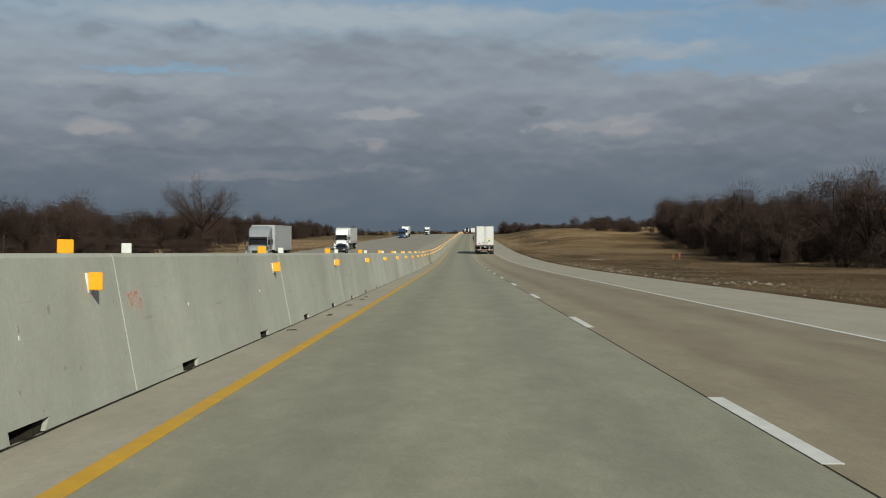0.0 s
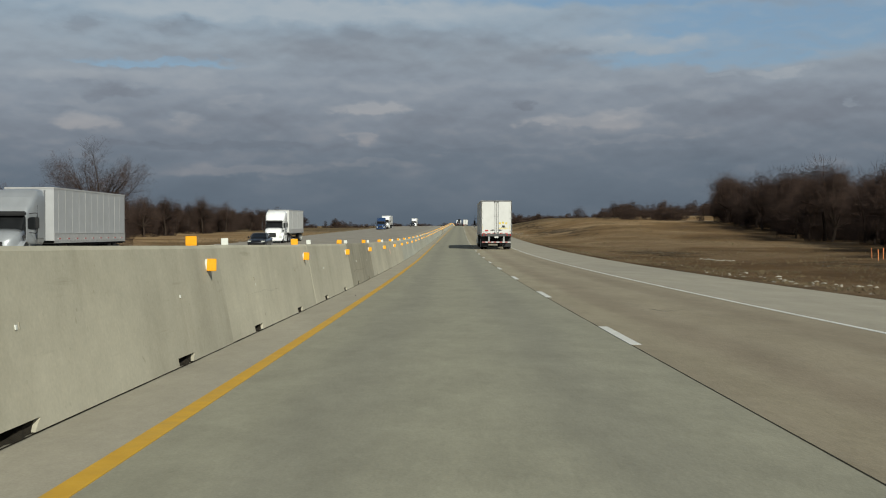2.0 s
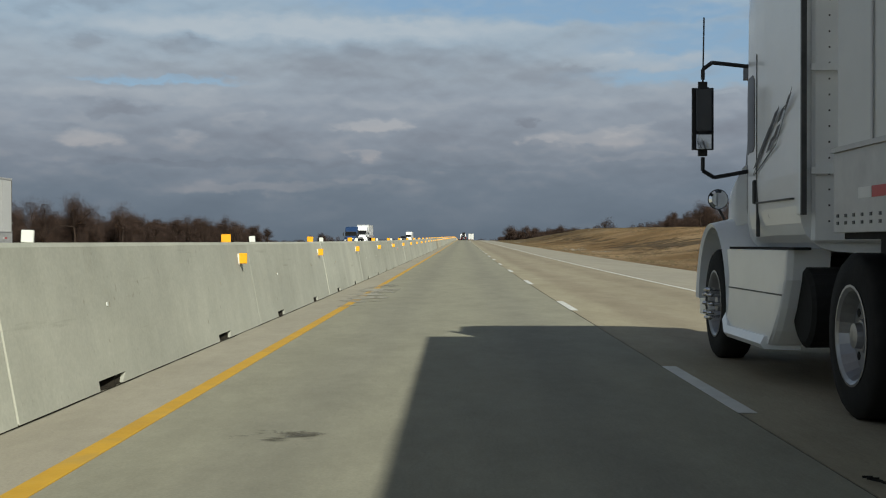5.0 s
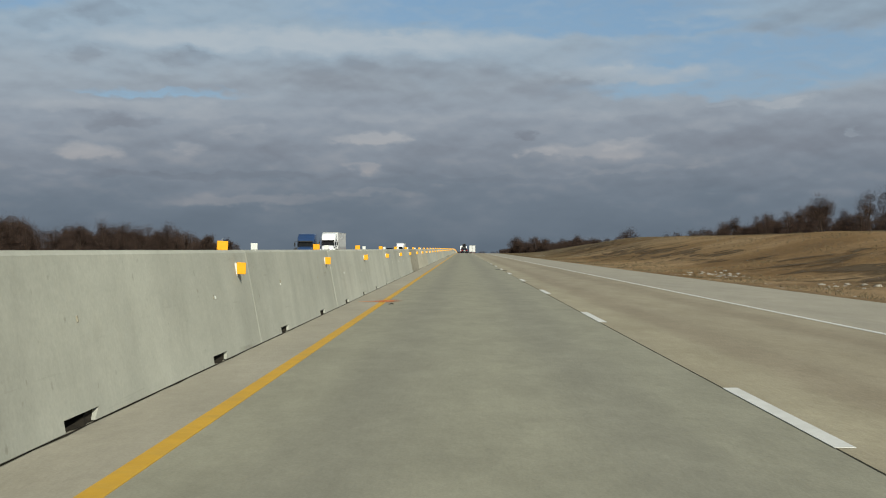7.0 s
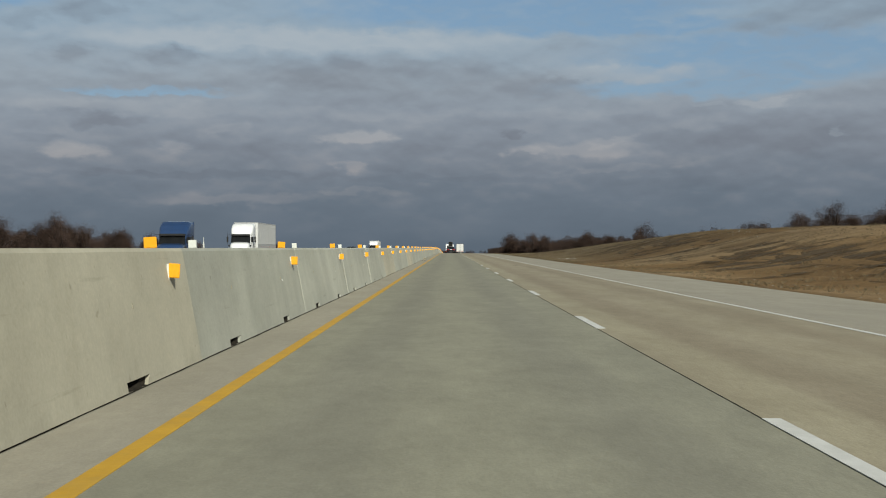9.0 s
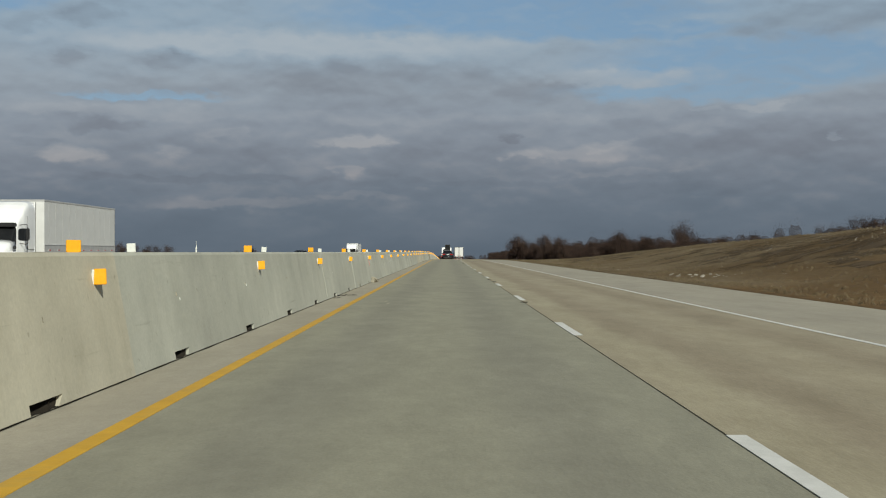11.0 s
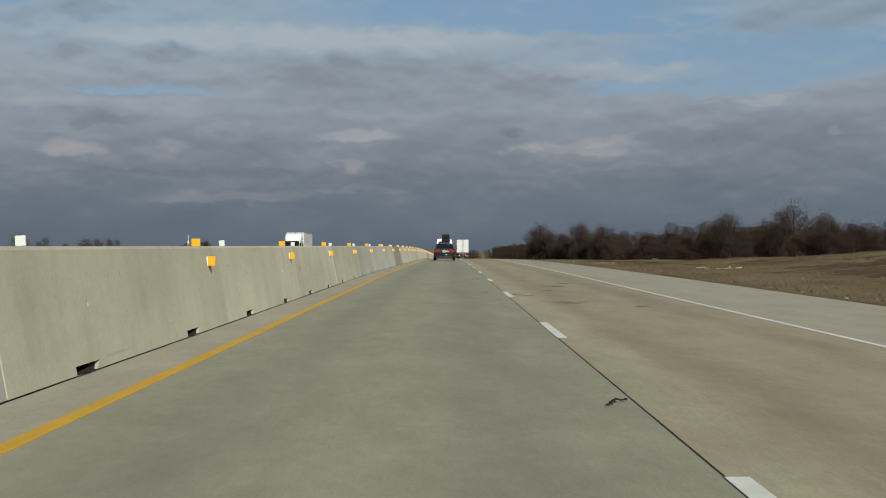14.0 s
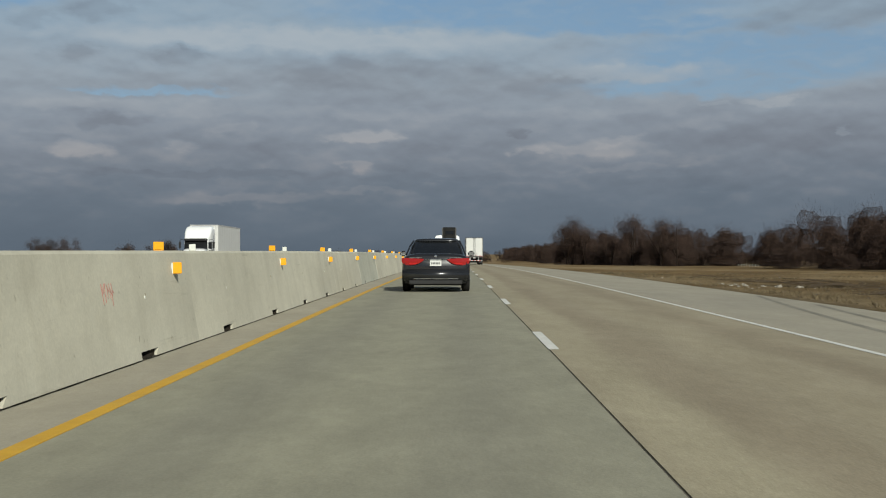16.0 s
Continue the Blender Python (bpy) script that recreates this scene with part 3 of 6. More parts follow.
def spray_mark(parent, y, z, w, seed):
    """Unreadable sprayed strokes in a row on a barrier face."""
    r = random.Random(seed)
    bm = bmesh.new()

    def stroke(p, q):
        d = (q - p).normalized()
        n = Vector((0, -d.z, d.y)) * r.uniform(0.006, 0.010)
        bm.faces.new([bm.verts.new(v) for v in (p - n, p + n, q + n * 0.7, q - n * 0.7)])

    for k in range(5):
        y0, gap = w * k / 5, w / 5
        drop = r.uniform(0.02, 0.14) if r.random() < 0.4 else 0.0
        a = Vector((0, y0 + r.uniform(0, 0.02), r.uniform(0.05, 0.09)))
        b = Vector((0, y0 + r.uniform(0, 0.02), r.uniform(-0.09, -0.05) - drop))
        stroke(a, b)
        c = Vector((0, y0 + gap * 0.75, r.uniform(-0.05, 0.07)))
        stroke(a.lerp(b, r.uniform(0.1, 0.6)), c)
        if r.random() < 0.7:
            stroke(c, c + Vector((0, r.uniform(-0.03, 0.02), r.uniform(-0.12, -0.05))))
    geo = bmesh.ops.extrude_face_region(bm, geom=list(bm.faces))
    bmesh.ops.translate(bm, verts=[v for v in geo["geom"] if isinstance(v, bmesh.types.BMVert)], vec=(0.003, 0, 0))
    bmesh.ops.recalc_face_normals(bm, faces=bm.faces)
    o = part("spray_mark", bm, M_REDPAINT, parent, "faded red sprayed strokes")
    o.matrix_local = pose(face_x(z), y, z, 0, -10.6, 0)


def face_x(z):
    return 0.305 - 0.2 * z / 1.09 + 0.002


MARKS = {0: 0.2, 6: 6.5, 7: 0.5, 13: 4.0, 26: 3.0, 49: 8.2, 56: 3.0, 60: 0.6, 66: 5.2}
rng = random.Random(5)
for i in range(-10, 105):
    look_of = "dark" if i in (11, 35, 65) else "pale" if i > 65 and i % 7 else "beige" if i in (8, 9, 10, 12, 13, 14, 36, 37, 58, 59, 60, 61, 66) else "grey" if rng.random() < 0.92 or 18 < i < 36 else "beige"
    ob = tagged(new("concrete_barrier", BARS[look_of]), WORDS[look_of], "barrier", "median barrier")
    s = joint(i)
    stretch_y = (joint(i + 1) - s - 0.008) / 9.03
    ob.matrix_world = on_road(s + 0.004, BASE + shift(s) - 0.305 + rng.uniform(-0.006, 0.006), 0, rng.uniform(-0.035, 0.035) - math.degrees(math.atan((shift(s + 9) - shift(s)) / 9))) @ Matrix.Diagonal((1, stretch_y, 1, 1))
    for name, me, at in (("orange_reflector", refs[0], (0, 8.2, 1.09)), ("white_reflector", refs[1], (0.0, 1.1 + rng.uniform(-0.3, 0.3), 1.09)), ("side_reflector", refs[2], (0.15, 8.25, 0.89)), ("reflector_bracket", refs[3], (0.15, 8.25, 0.89))):
        o = new(name, me)
        o.parent = ob
        o.matrix_local = pose(*at, 0, rng.uniform(-4, 4), rng.uniform(-5, 5))
    # painted shade set in both slots
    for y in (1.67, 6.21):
        o = new("slot_dirt", slot_shade_me)
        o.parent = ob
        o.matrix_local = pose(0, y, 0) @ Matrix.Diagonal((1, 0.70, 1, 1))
    for y in (2.3, 6.75):
        for name, me in (("lifting_hole", plug_me), ("pale_drip", drip_me)):
            if name == "lifting_hole" or rng.random() < 0.6:
                o = new(name, me)
                o.parent = ob
                o.matrix_local = pose(face_x(0.64), y + rng.uniform(-0.1, 0.1), 0.64 + rng.uniform(-0.03, 0.03), 0, -10.6, 0)
    if look_of == "dark" or (look_of == "beige" and i % 3 == 0):
        r = random.Random(400 + i)
        V, F = [], []
        z, y = r.uniform(0.32, 0.5), r.uniform(0.3, 2.5)
        n = r.randint(16, 30)
        for k in range(n):
            w = 0.0013 * math.sin(math.pi * (k + 0.4) / n) + 0.0004
            V += [(face_x(z - w) - 0.0005, y, z - w), (face_x(z + w) - 0.0005, y, z + w)]
            y, z = y + r.uniform(0.1, 0.28), z + r.uniform(-0.012, 0.014)
            if k:
                F.append((2 * k - 2, 2 * k, 2 * k + 1, 2 * k - 1))
        o = new("crack", mesh_of("crack", V, F, M_NEAR_BLACK if look_of == "dark" else M_BAR_DARK))
        o.parent = ob
        tagged(o, "long dark hairline crack")
    if i == 1:                                         # a broken corner beside the joint
        path = [(8.52, 1.072), (8.54, 1.03), (8.53, 0.99), (8.57, 0.95), (8.66, 0.91), (8.74, 0.87), (8.82, 0.845), (8.93, 0.80)]
        V, F = [], []
        for k, (y, z) in enumerate(path):
            w = 0.011 - 0.0008 * k
            V += [(face_x(z), y - w, z - w * 0.6), (face_x(z), y + w, z + w * 0.6)]
            if k:
                F.append((2 * k - 2, 2 * k - 1, 2 * k + 1, 2 * k))
        o = new("crack", mesh_of("crack", V, F, M_NEAR_BLACK))
        o.parent = ob
        tagged(o, "wide black crack across the corner")
    if i in MARKS:
        spray_mark(ob, MARKS[i], 0.72, 0.42, i)

# thin dark line of uneven width along the barrier's foot
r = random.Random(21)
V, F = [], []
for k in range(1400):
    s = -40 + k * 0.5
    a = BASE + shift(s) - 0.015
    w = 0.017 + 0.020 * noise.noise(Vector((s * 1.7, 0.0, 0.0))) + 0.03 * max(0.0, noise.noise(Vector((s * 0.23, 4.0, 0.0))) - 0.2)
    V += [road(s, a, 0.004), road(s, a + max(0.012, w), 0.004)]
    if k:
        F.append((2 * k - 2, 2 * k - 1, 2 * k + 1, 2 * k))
structure("trim_dirt_line", mesh_of("trim_dirt_line", V, F, M_NEAR_BLACK), "dark uneven line along the barrier's foot")

# ---- trees and brush ----
def tube(verts, faces, p, q, r0, r1, n):
    d = (q - p).normalized()
    a = d.orthogonal().normalized()
    b = d.cross(a)
    k = len(verts)
    for c, r in ((p, r0), (q, r1)):
        for i in range(n):
            w = 2 * math.pi * i / n
            verts.append(c + (a * math.cos(w) + b * math.sin(w)) * r)
    for i in range(n):
        j = (i + 1) % n
        faces.append((k + i, k + j, k + n + j, k + n + i))


def blade(verts, faces, p, q, w, rng):
    d = (q - p)
    a = d.cross(Vector((rng.uniform(-1, 1), rng.uniform(-1, 1), rng.uniform(-1, 1)))).normalized() * w
    k = len(verts)
    verts += [p - a, p + a, q]
    faces.append((k, k + 1, k + 2))


def grow(seed, height, spread, fine=1, trunk_part=0.28):
    """A bare winter tree: (trunk, crown) as vertices and faces. Limbs divide twice and end in sprays of twigs."""
    rng = random.Random(seed)
    T, C = ([], []), ([], [])

    def stem(out, p, d, length, r, steps, sides, bend, lift, taper=0.75):
        """A crooked tapering stem; gives its points with directions."""
        pts = []
        for i in range(steps):
            d = (d + Vector((rng.uniform(-bend, bend), rng.uniform(-bend, bend), rng.uniform(-bend, bend) * 0.6 + lift))).normalized()
            q = p + d * (length / steps)
            tube(*out, p, q, r, r * taper, sides)
            p, r = q, r * taper
            pts.append((p, d, r))
        return pts

    def off(d, lean):
        a = Matrix.Rotation(rng.uniform(0, 2 * math.pi), 3, d) @ d.orthogonal().normalized()
        return (d * math.cos(lean) + a * math.sin(lean)).normalized()

    H = height
    trunk = stem(T, Vector((0, 0, -0.3)), Vector((0, 0, 1)), H * (0.18 + trunk_part), H * 0.024, 4, 7, 0.07, 0.0, 0.9)
    limbs = []
    n = 13 if fine > 1 else 7
    for k in range(n):
        p, d, r = trunk[-1] if k < n * 0.6 else trunk[-2 if k % 2 else -1]
        a = 2 * math.pi * (k + rng.uniform(-0.3, 0.3)) / n
        up = rng.uniform(0.35, 1.2) / spread
        if k == 0:
            up = 4.0
        limbs.append(stem(T, p, Vector((math.cos(a), math.sin(a), up)).normalized(), H * rng.uniform(0.42, 0.60), r * 0.62, 5, 5, 0.17 if fine > 1 else 0.20, 0.06, 0.74))
    for limb in limbs:
        for i, (p, d, r) in enumerate(limb):
            for _ in range(6 if fine > 1 else 2):
                sub = stem(C, p, off(d, rng.uniform(0.35, 0.8) if fine > 1 else rng.uniform(0.4, 1.1)), H * rng.uniform(0.14, 0.24) * (1.1 - 0.1 * i), max(r * 0.6, H * 0.0016), 3, 3, 0.28, 0.05, 0.7)
                for q, e, r2 in sub:
                    for _ in range(6 if fine > 1 else 3):
                        tip = off(e, rng.uniform(0.3, 1.2))
                        tip = (tip + Vector((0, 0, 0.12))).normalized()
                        l = H * rng.uniform(0.04, 0.09)
                        w = H * (0.0009 if fine > 1 else 0.0019)
                        end = q + tip * l
                        blade(*C, q, end, w, rng)
                        for _ in range(2 + (fine > 1)):
                            m = q + tip * l * rng.uniform(0.3, 0.9)
                            blade(*C, m, m + off(tip, rng.uniform(0.4, 1.0)) * l * rng.uniform(0.5, 0.9), w * 0.8, rng)
    return T, C


def tree(name, seed, height, spread, label, fine=1, **k):
    T, C = grow(seed, height, spread, fine, **k)
    top = max(v[2] for v in C[0])
    f = height / top
    e = new(name)
    for n, (vs, fs), m in (("trunk", T, M_BARK), ("crown", C, M_TWIG)):
        o = new(n, mesh_of(n, [v * f for v in vs], fs, m))
        o.parent = e
    return tagged(e, label, "tree")


def ground_at(s, lat):
    return road(s, lat, bank(s, lat) - 0.05)


big = tree("bare_tree", 11, 18.3, 1.25, "large bare spreading tree standing before the woods", fine=2, trunk_part=0.10)
big.matrix_world = Matrix.Translation(ground_at(279, -60.5)) @ pose(0, 0, 0, 0, 0, 40)


def lobe(V, F, rng, c, r, n, length, width, squash=1.0):
    """A rounded head of fine twigs that point outwards and up."""
    for _ in range(n):
        z = rng.uniform(-0.75, 1.0)
        a, q = rng.uniform(0, 2 * math.pi), math.sqrt(1 - z * z)
        d = Vector((q * math.cos(a), q * math.sin(a), z))
        p = c + Vector((d.x, d.y, d.z * squash)) * r * (0.40 + 0.56 * rng.random() ** 0.7)
        way = d * 0.7 + Vector((rng.uniform(-0.5, 0.5), rng.uniform(-0.5, 0.5), 0.30 + rng.uniform(-0.4, 0.4)))
        blade(V, F, p, p + way * length * rng.uniform(0.5, 1.2), width * rng.uniform(0.6, 1.4), rng)


def core(V, F, rng, c, r, squash=1.0):
    """The denser inside of a head of twigs, open and uneven."""
    k, n, rows = len(V), 7, ((-0.8, 0.55), (-0.25, 0.95), (0.35, 0.90), (0.80, 0.55))
    for z, q in rows:
        for i in range(n):
            a = 2 * math.pi * (i + rng.uniform(-0.25, 0.25)) / n
            f = r * rng.uniform(0.75, 1.12)
            V.append(c + Vector((math.cos(a) * q * f, math.sin(a) * q * f, z * squash * f)))
    for j in range(len(rows) - 1):
        for i in range(n):
            F.append((k + j * n + i, k + j * n + (i + 1) % n, k + (j + 1) * n + (i + 1) % n, k + (j + 1) * n + i))
    F.append(tuple(k + (len(rows) - 1) * n + i for i in range(n)))


def two_mats(name, V, F, mat, V2, F2, mat2):
    """One mesh of fine twigs and of the denser insides."""
    me = mesh_of(name, V + V2, F + [tuple(len(V) + i for i in f) for f in F2], mat)
    me.materials.append(mat2)
    me.polygons.foreach_set("material_index", [0] * len(F) + [1] * len(F2))
    return me


def wood_tree(seed, wide, stem):
    """A tree of the woods, 9 m high: trunk, limbs and a domed crown of many rounded heads of twigs."""
    rng = random.Random(seed)
    T, C, K = ([], []), ([], []), ([], [])
    p = Vector((0, 0, -0.3))
    for i in range(3):
        q = p + Vector((rng.uniform(-0.2, 0.2), rng.uniform(-0.2, 0.2), (stem + 2.0) / 3))
        tube(*T, p, q, 0.20 - 0.03 * i, 0.17 - 0.03 * i, 6)
        p = q
    heads = [(Vector((0.2, 0.1, 7.1)), 1.75), (Vector((-0.3, 0.2, 5.2)), 2.2)]
    n = 7
    for i in range(n):
        a = 2 * math.pi * (i + rng.uniform(-0.3, 0.3)) / n
        out, up = wide * rng.uniform(0.42, 0.70), rng.uniform(0.0, 1.0)
        heads.append((Vector((math.cos(a) * out * (1 - 0.3 * up), math.sin(a) * out * (1 - 0.3 * up), stem + 1.4 + up * (5.0 - 0.6 * stem))), rng.uniform(1.15, 1.9)))
    for c, r in heads:
        tube(*T, p, c, 0.085, 0.04, 4)
        for _ in range(5):
            d = Vector((rng.uniform(-1, 1), rng.uniform(-1, 1), rng.uniform(0.1, 1))).normalized()
            tube(*C, c, c + d * r * 0.9, 0.035, 0.012, 3)
        lobe(*C, rng, c, r, 260, 0.8, 0.024)
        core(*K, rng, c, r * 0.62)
    for _ in range(26):                                # thin leaders above the crown
        c, r = heads[rng.randrange(len(heads))]
        q = c + Vector((rng.uniform(-0.7, 0.7) * r, rng.uniform(-0.7, 0.7) * r, r * 0.6))
        blade(*C, q, q + Vector((rng.uniform(-0.4, 0.4), rng.uniform(-0.4, 0.4), rng.uniform(0.8, 1.5))), 0.03, rng)
    f = 9.0 / max(v[2] for v in C[0])
    e = new("bare_tree")
    o = new("trunk", mesh_of("trunk", [v * f for v in T[0]], T[1], M_BARK))
    o.parent = e
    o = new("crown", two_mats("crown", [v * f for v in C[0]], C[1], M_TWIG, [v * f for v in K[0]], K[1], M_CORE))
    o.parent = e
    return tagged(e, "bare brown winter tree in the woods", "tree", "trees of the woods")


SPECIES = [wood_tree(20 + i, wide, stem) for i, (wide, stem) in enumerate(((3.6, 0.2), (4.6, 0.4), (3.2, 1.2), (4.0, 0.0), (4.9, 0.8), (3.7, 1.8)))]
rng = random.Random(3)
spots, mass = [], []                                   # single trees; heads of the undergrowth
for s in np.arange(30, 632, 6.4):                      # woods beyond the oncoming carriageway
    for row, lat in enumerate((-70, -80, -93)):
        h = np.interp(s, [30, 230, 300, 370, 450, 520, 632], [9.6, 9.4, 8.8, 8.8, 8.4, 7.4, 5.5]) * rng.uniform(0.86, 1.14) + row * 0.5
        (spots if row == 0 else mass).append((s + rng.uniform(-3, 3), lat + rng.uniform(-4, 4), h))
for s in np.arange(60, 262, 5.5):                      # scrub before them
    mass.append((s + rng.uniform(-2, 2), -55 + rng.uniform(-4, 4), rng.uniform(3.2, 5.2)))
spots += [(275, -87, 14.2), (279, -91, 13.0), (268, -85, 12.0), (262, -90, 11.5), (232, -79, 11.0), (222, -76, 10.3)]
for s, lat, n in ((650, -104, 4), (711, -114, 6), (769, -141, 8), (742, -128, 5), (850, -150, 4), (905, -128, 6), (1010, -98, 4), (1075, -150, 5)):
    for _ in range(n):                                 # clumps farther off
        spots.append((s + rng.gauss(0, 13), lat + rng.gauss(0, 6), rng.uniform(8.0, 11.0) * (1.08 if lat < -130 else 0.85)))
for s in (890, 898, 905, 914, 925, 1010, 1060):
    mass.append((s + rng.uniform(-3, 3), -76 + rng.uniform(-6, 6), rng.uniform(5.5, 7.0)))
for s in np.arange(92, 318, 4.4):                      # thicket beside the road
    if 112 < s < 122:
        continue
    front = float(np.interp(s, [92, 143, 200, 318], [33, 33, 40, 50]))
    for row, far_by in enumerate((0, 6, 15)):
        h = np.interp(s, [90, 126, 143, 165, 200, 320], [8.2, 8.4, 9.6, 8.2, 8.0, 8.8]) * rng.uniform(0.84, 1.12)
        (mass if row == 2 else spots).append((s + rng.uniform(-2, 2), front + far_by + rng.uniform(-2, 2), h))
for s in np.arange(330, 640, 5.0):                     # scrub on the bank
    for row, lat in enumerate((np.interp(s, [330, 430, 500, 640], [44, 44, 54, 64]), 74)):
        (mass if row or rng.random() < 0.4 else spots).append((s + rng.uniform(-4, 4), float(lat) + rng.uniform(-5, 5), rng.uniform(3.1, 5.3) + (1.6 if s > 600 else 0)))
for s in np.arange(688, 742, 5.0):                     # a block of woods behind the bank
    for lat in (37, 43, 50, 58, 67, 78):
        (mass if s > 700 or lat > 62 else spots).append((s + rng.uniform(-2, 2), lat + rng.uniform(-2, 2), rng.uniform(5.6, 7.8)))
for s in np.arange(742, 872, 5.5):                     # woods round a clearing, nearest the road where they end
    for row in range(3):
        edge = np.interp(s, [742, 785, 787, 845, 870], [70, 62, 33, 25, 23]) + 9 * row
        (mass if row else spots).append((s + rng.uniform(-2, 2), float(edge) + rng.uniform(-2, 2), float(np.interp(s, [742, 790, 872], [7.4, 7.6, 8.6])) * rng.uniform(0.78, 1.1)))
spots += [(851, 22.5, 10.8), (846, 24.5, 9.6), (757, 63, 9.6)]
for s in np.arange(874, 1100, 8.0):                    # and on
    for lat in (34, 46):
        mass.append((s + rng.uniform(-2.5, 2.5), lat + rng.uniform(-3, 3), rng.uniform(6.4, 8.6)))


def swell(s, lat, h):
    """Crowns rise and fall along the woods."""
    return h * (1.0 + 0.42 * noise.noise(Vector((s / 17.0, lat / 13.0, 2.0))))


spots = [(s, lat, h if h > 10 else swell(s, lat, h)) for s, lat, h in spots]
mass = [(s, lat, swell(s, lat, h)) for s, lat, h in mass]
for s in np.arange(1100, 1620, 9.0):                   # towards the horizon
    for lat in (38, 50):
        mass.append((s + rng.uniform(-4, 4), lat + rng.uniform(-4, 4), swell(s, lat, 10.5)))
used = set()
for s, lat, h in spots:
    k = rng.randrange(len(SPECIES))
    m = Matrix.Translation(ground_at(s, lat)) @ pose(0, 0, 0, 0, 0, rng.uniform(0, 360))
    e = SPECIES[k]
    if k in used:
        e = copy_thing(e, m)
    used.add(k)
    f = h / 9.0
    e.matrix_world = m @ Matrix.Diagonal((f * rng.uniform(0.95, 1.25), f * rng.uniform(0.95, 1.25), f, 1))


def brush(name, label, spots, seed, per=120, width=0.035, length=0.7):
    """Tangled undergrowth: rounded uneven heads of fine stems."""
    rng = random.Random(seed)
    C, K = ([], []), ([], [])
    for (x, y, z), w, h in spots:
        for t, k in ((0.12, 0.95), (0.36, 1.0), (0.66, 0.78)):
            c = Vector((x + rng.uniform(-0.25, 0.25) * w, y + rng.uniform(-0.25, 0.25) * w, z + h * t))
            r = w * k * 0.75
            lobe(*C, rng, c, r, int(per * (0.25 if t < 0.2 else 0.32 if t < 0.5 else 0.43)), length, width, min(1.3, h * 0.38 / r))
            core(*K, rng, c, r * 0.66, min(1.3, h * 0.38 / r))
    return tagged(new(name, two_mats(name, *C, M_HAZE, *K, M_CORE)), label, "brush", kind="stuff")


low = []
for s, lat, h in mass:
    for _ in range(2):
        a, b = s + rng.uniform(-2.5, 2.5), lat + rng.uniform(-3, 3)
        low.append((ground_at(a, b), rng.uniform(2.8, 4.6), h * rng.uniform(0.74, 0.98)))
for s, lat, h in spots:
    for _ in range(2):
        a, b = s + rng.uniform(-3.2, 3.2), lat + rng.uniform(-2.5, 2.5)
        low.append((ground_at(a, b), rng.uniform(1.7, 2.8) * min(1.0, h / 7), h * rng.uniform(0.32, 0.58)))
brush("undergrowth", "tangled dark brown winter undergrowth in the woods", low, 8, 320)
far = []
for _ in range(700):
    s, lat = rng.uniform(1120, 1500), rng.uniform(-820, 820)
    far.append((road(s, lat, -0.5), rng.uniform(5, 9), rng.uniform(4.2, 6.2) + 3.0 * noise.noise(Vector((lat / 90, s / 200, 1.0)))))
near = []
for _ in range(260):
    s, lat = rng.uniform(640, 1120), -rng.uniform(110, 330)
    near.append((road(s, lat, -1.2), rng.uniform(4.0, 6), rng.uniform(2.6, 4.0)))
brush("far_woods", "far belt of bare dark trees along the horizon", far, 9, 170, 0.11, 1.2)
brush("distant_thicket", "low distant thicket of bare shrubs", near, 10, 220, 0.07, 0.9)

# ---- vehicles ----
def paint(name, colour, rough=0.3, metal=0.0, dirt=(0.2, 0.19, 0.17), amount=0.25, coat=0.3):
    hi = tuple(min(1, c * 1.06) for c in colour)
    return material(name, tuple(c * 0.94 for c in colour), hi, 1.5, rough, metal, bump=0.0, stain=dirt, stain_scale=0.9, stain_amount=amount, stretch=(1, 0.5, 1), spec=0.5, coat=coat)


M_TRAILER = paint("trailer_white_panel", (0.60, 0.605, 0.59), 0.45, amount=0.10, coat=0.0, dirt=(0.5, 0.5, 0.47))
M_RAIL = material("dull_aluminium", (0.42, 0.42, 0.42), (0.55, 0.55, 0.54), 3, 0.5, 0.3, stain=(0.3, 0.29, 0.27), bump=0.05)
M_STEEL = material("dark_painted_steel", (0.05, 0.05, 0.052), (0.10, 0.10, 0.10), 3, 0.6, 0.2, stain=(0.16, 0.15, 0.14), stain_scale=1.2)
M_GALV = material("galvanised_steel", (0.30, 0.31, 0.31), (0.42, 0.43, 0.43), 5, 0.5, 0.5, stain=(0.2, 0.2, 0.19))
M_CHASSIS = material("black_chassis_steel", (0.008, 0.008, 0.008), (0.02, 0.02, 0.019), 4, 0.8, stain=(0.035, 0.032, 0.028), stain_scale=0.8, spec=0.2)
M_TYRE = material("tyre_rubber", (0.010, 0.010, 0.010), (0.022, 0.021, 0.020), 9, 0.85, stain=(0.03, 0.028, 0.025), stain_scale=2, spec=0.2)
M_RIM = material("white_wheel_steel", (0.50, 0.50, 0.48), (0.62, 0.62, 0.59), 5, 0.5, 0.1, stain=(0.25, 0.24, 0.22), stain_scale=2)
M_ALLOY = material("grey_alloy", (0.25, 0.25, 0.26), (0.36, 0.36, 0.37), 5, 0.35, 0.7, bump=0)
M_CHROME = material("bright_chrome", (0.75, 0.75, 0.75), (0.85, 0.85, 0.85), 5, 0.12, 1.0, bump=0)
M_CAB = paint("cab_white_paint", (0.86, 0.87, 0.87), 0.3, amount=0.12, dirt=(0.45, 0.44, 0.41))
M_CAR = paint("car_grey_paint", (0.019, 0.020, 0.023), 0.26, 0.3, amount=0.03, dirt=(0.04, 0.037, 0.034), coat=0.6)
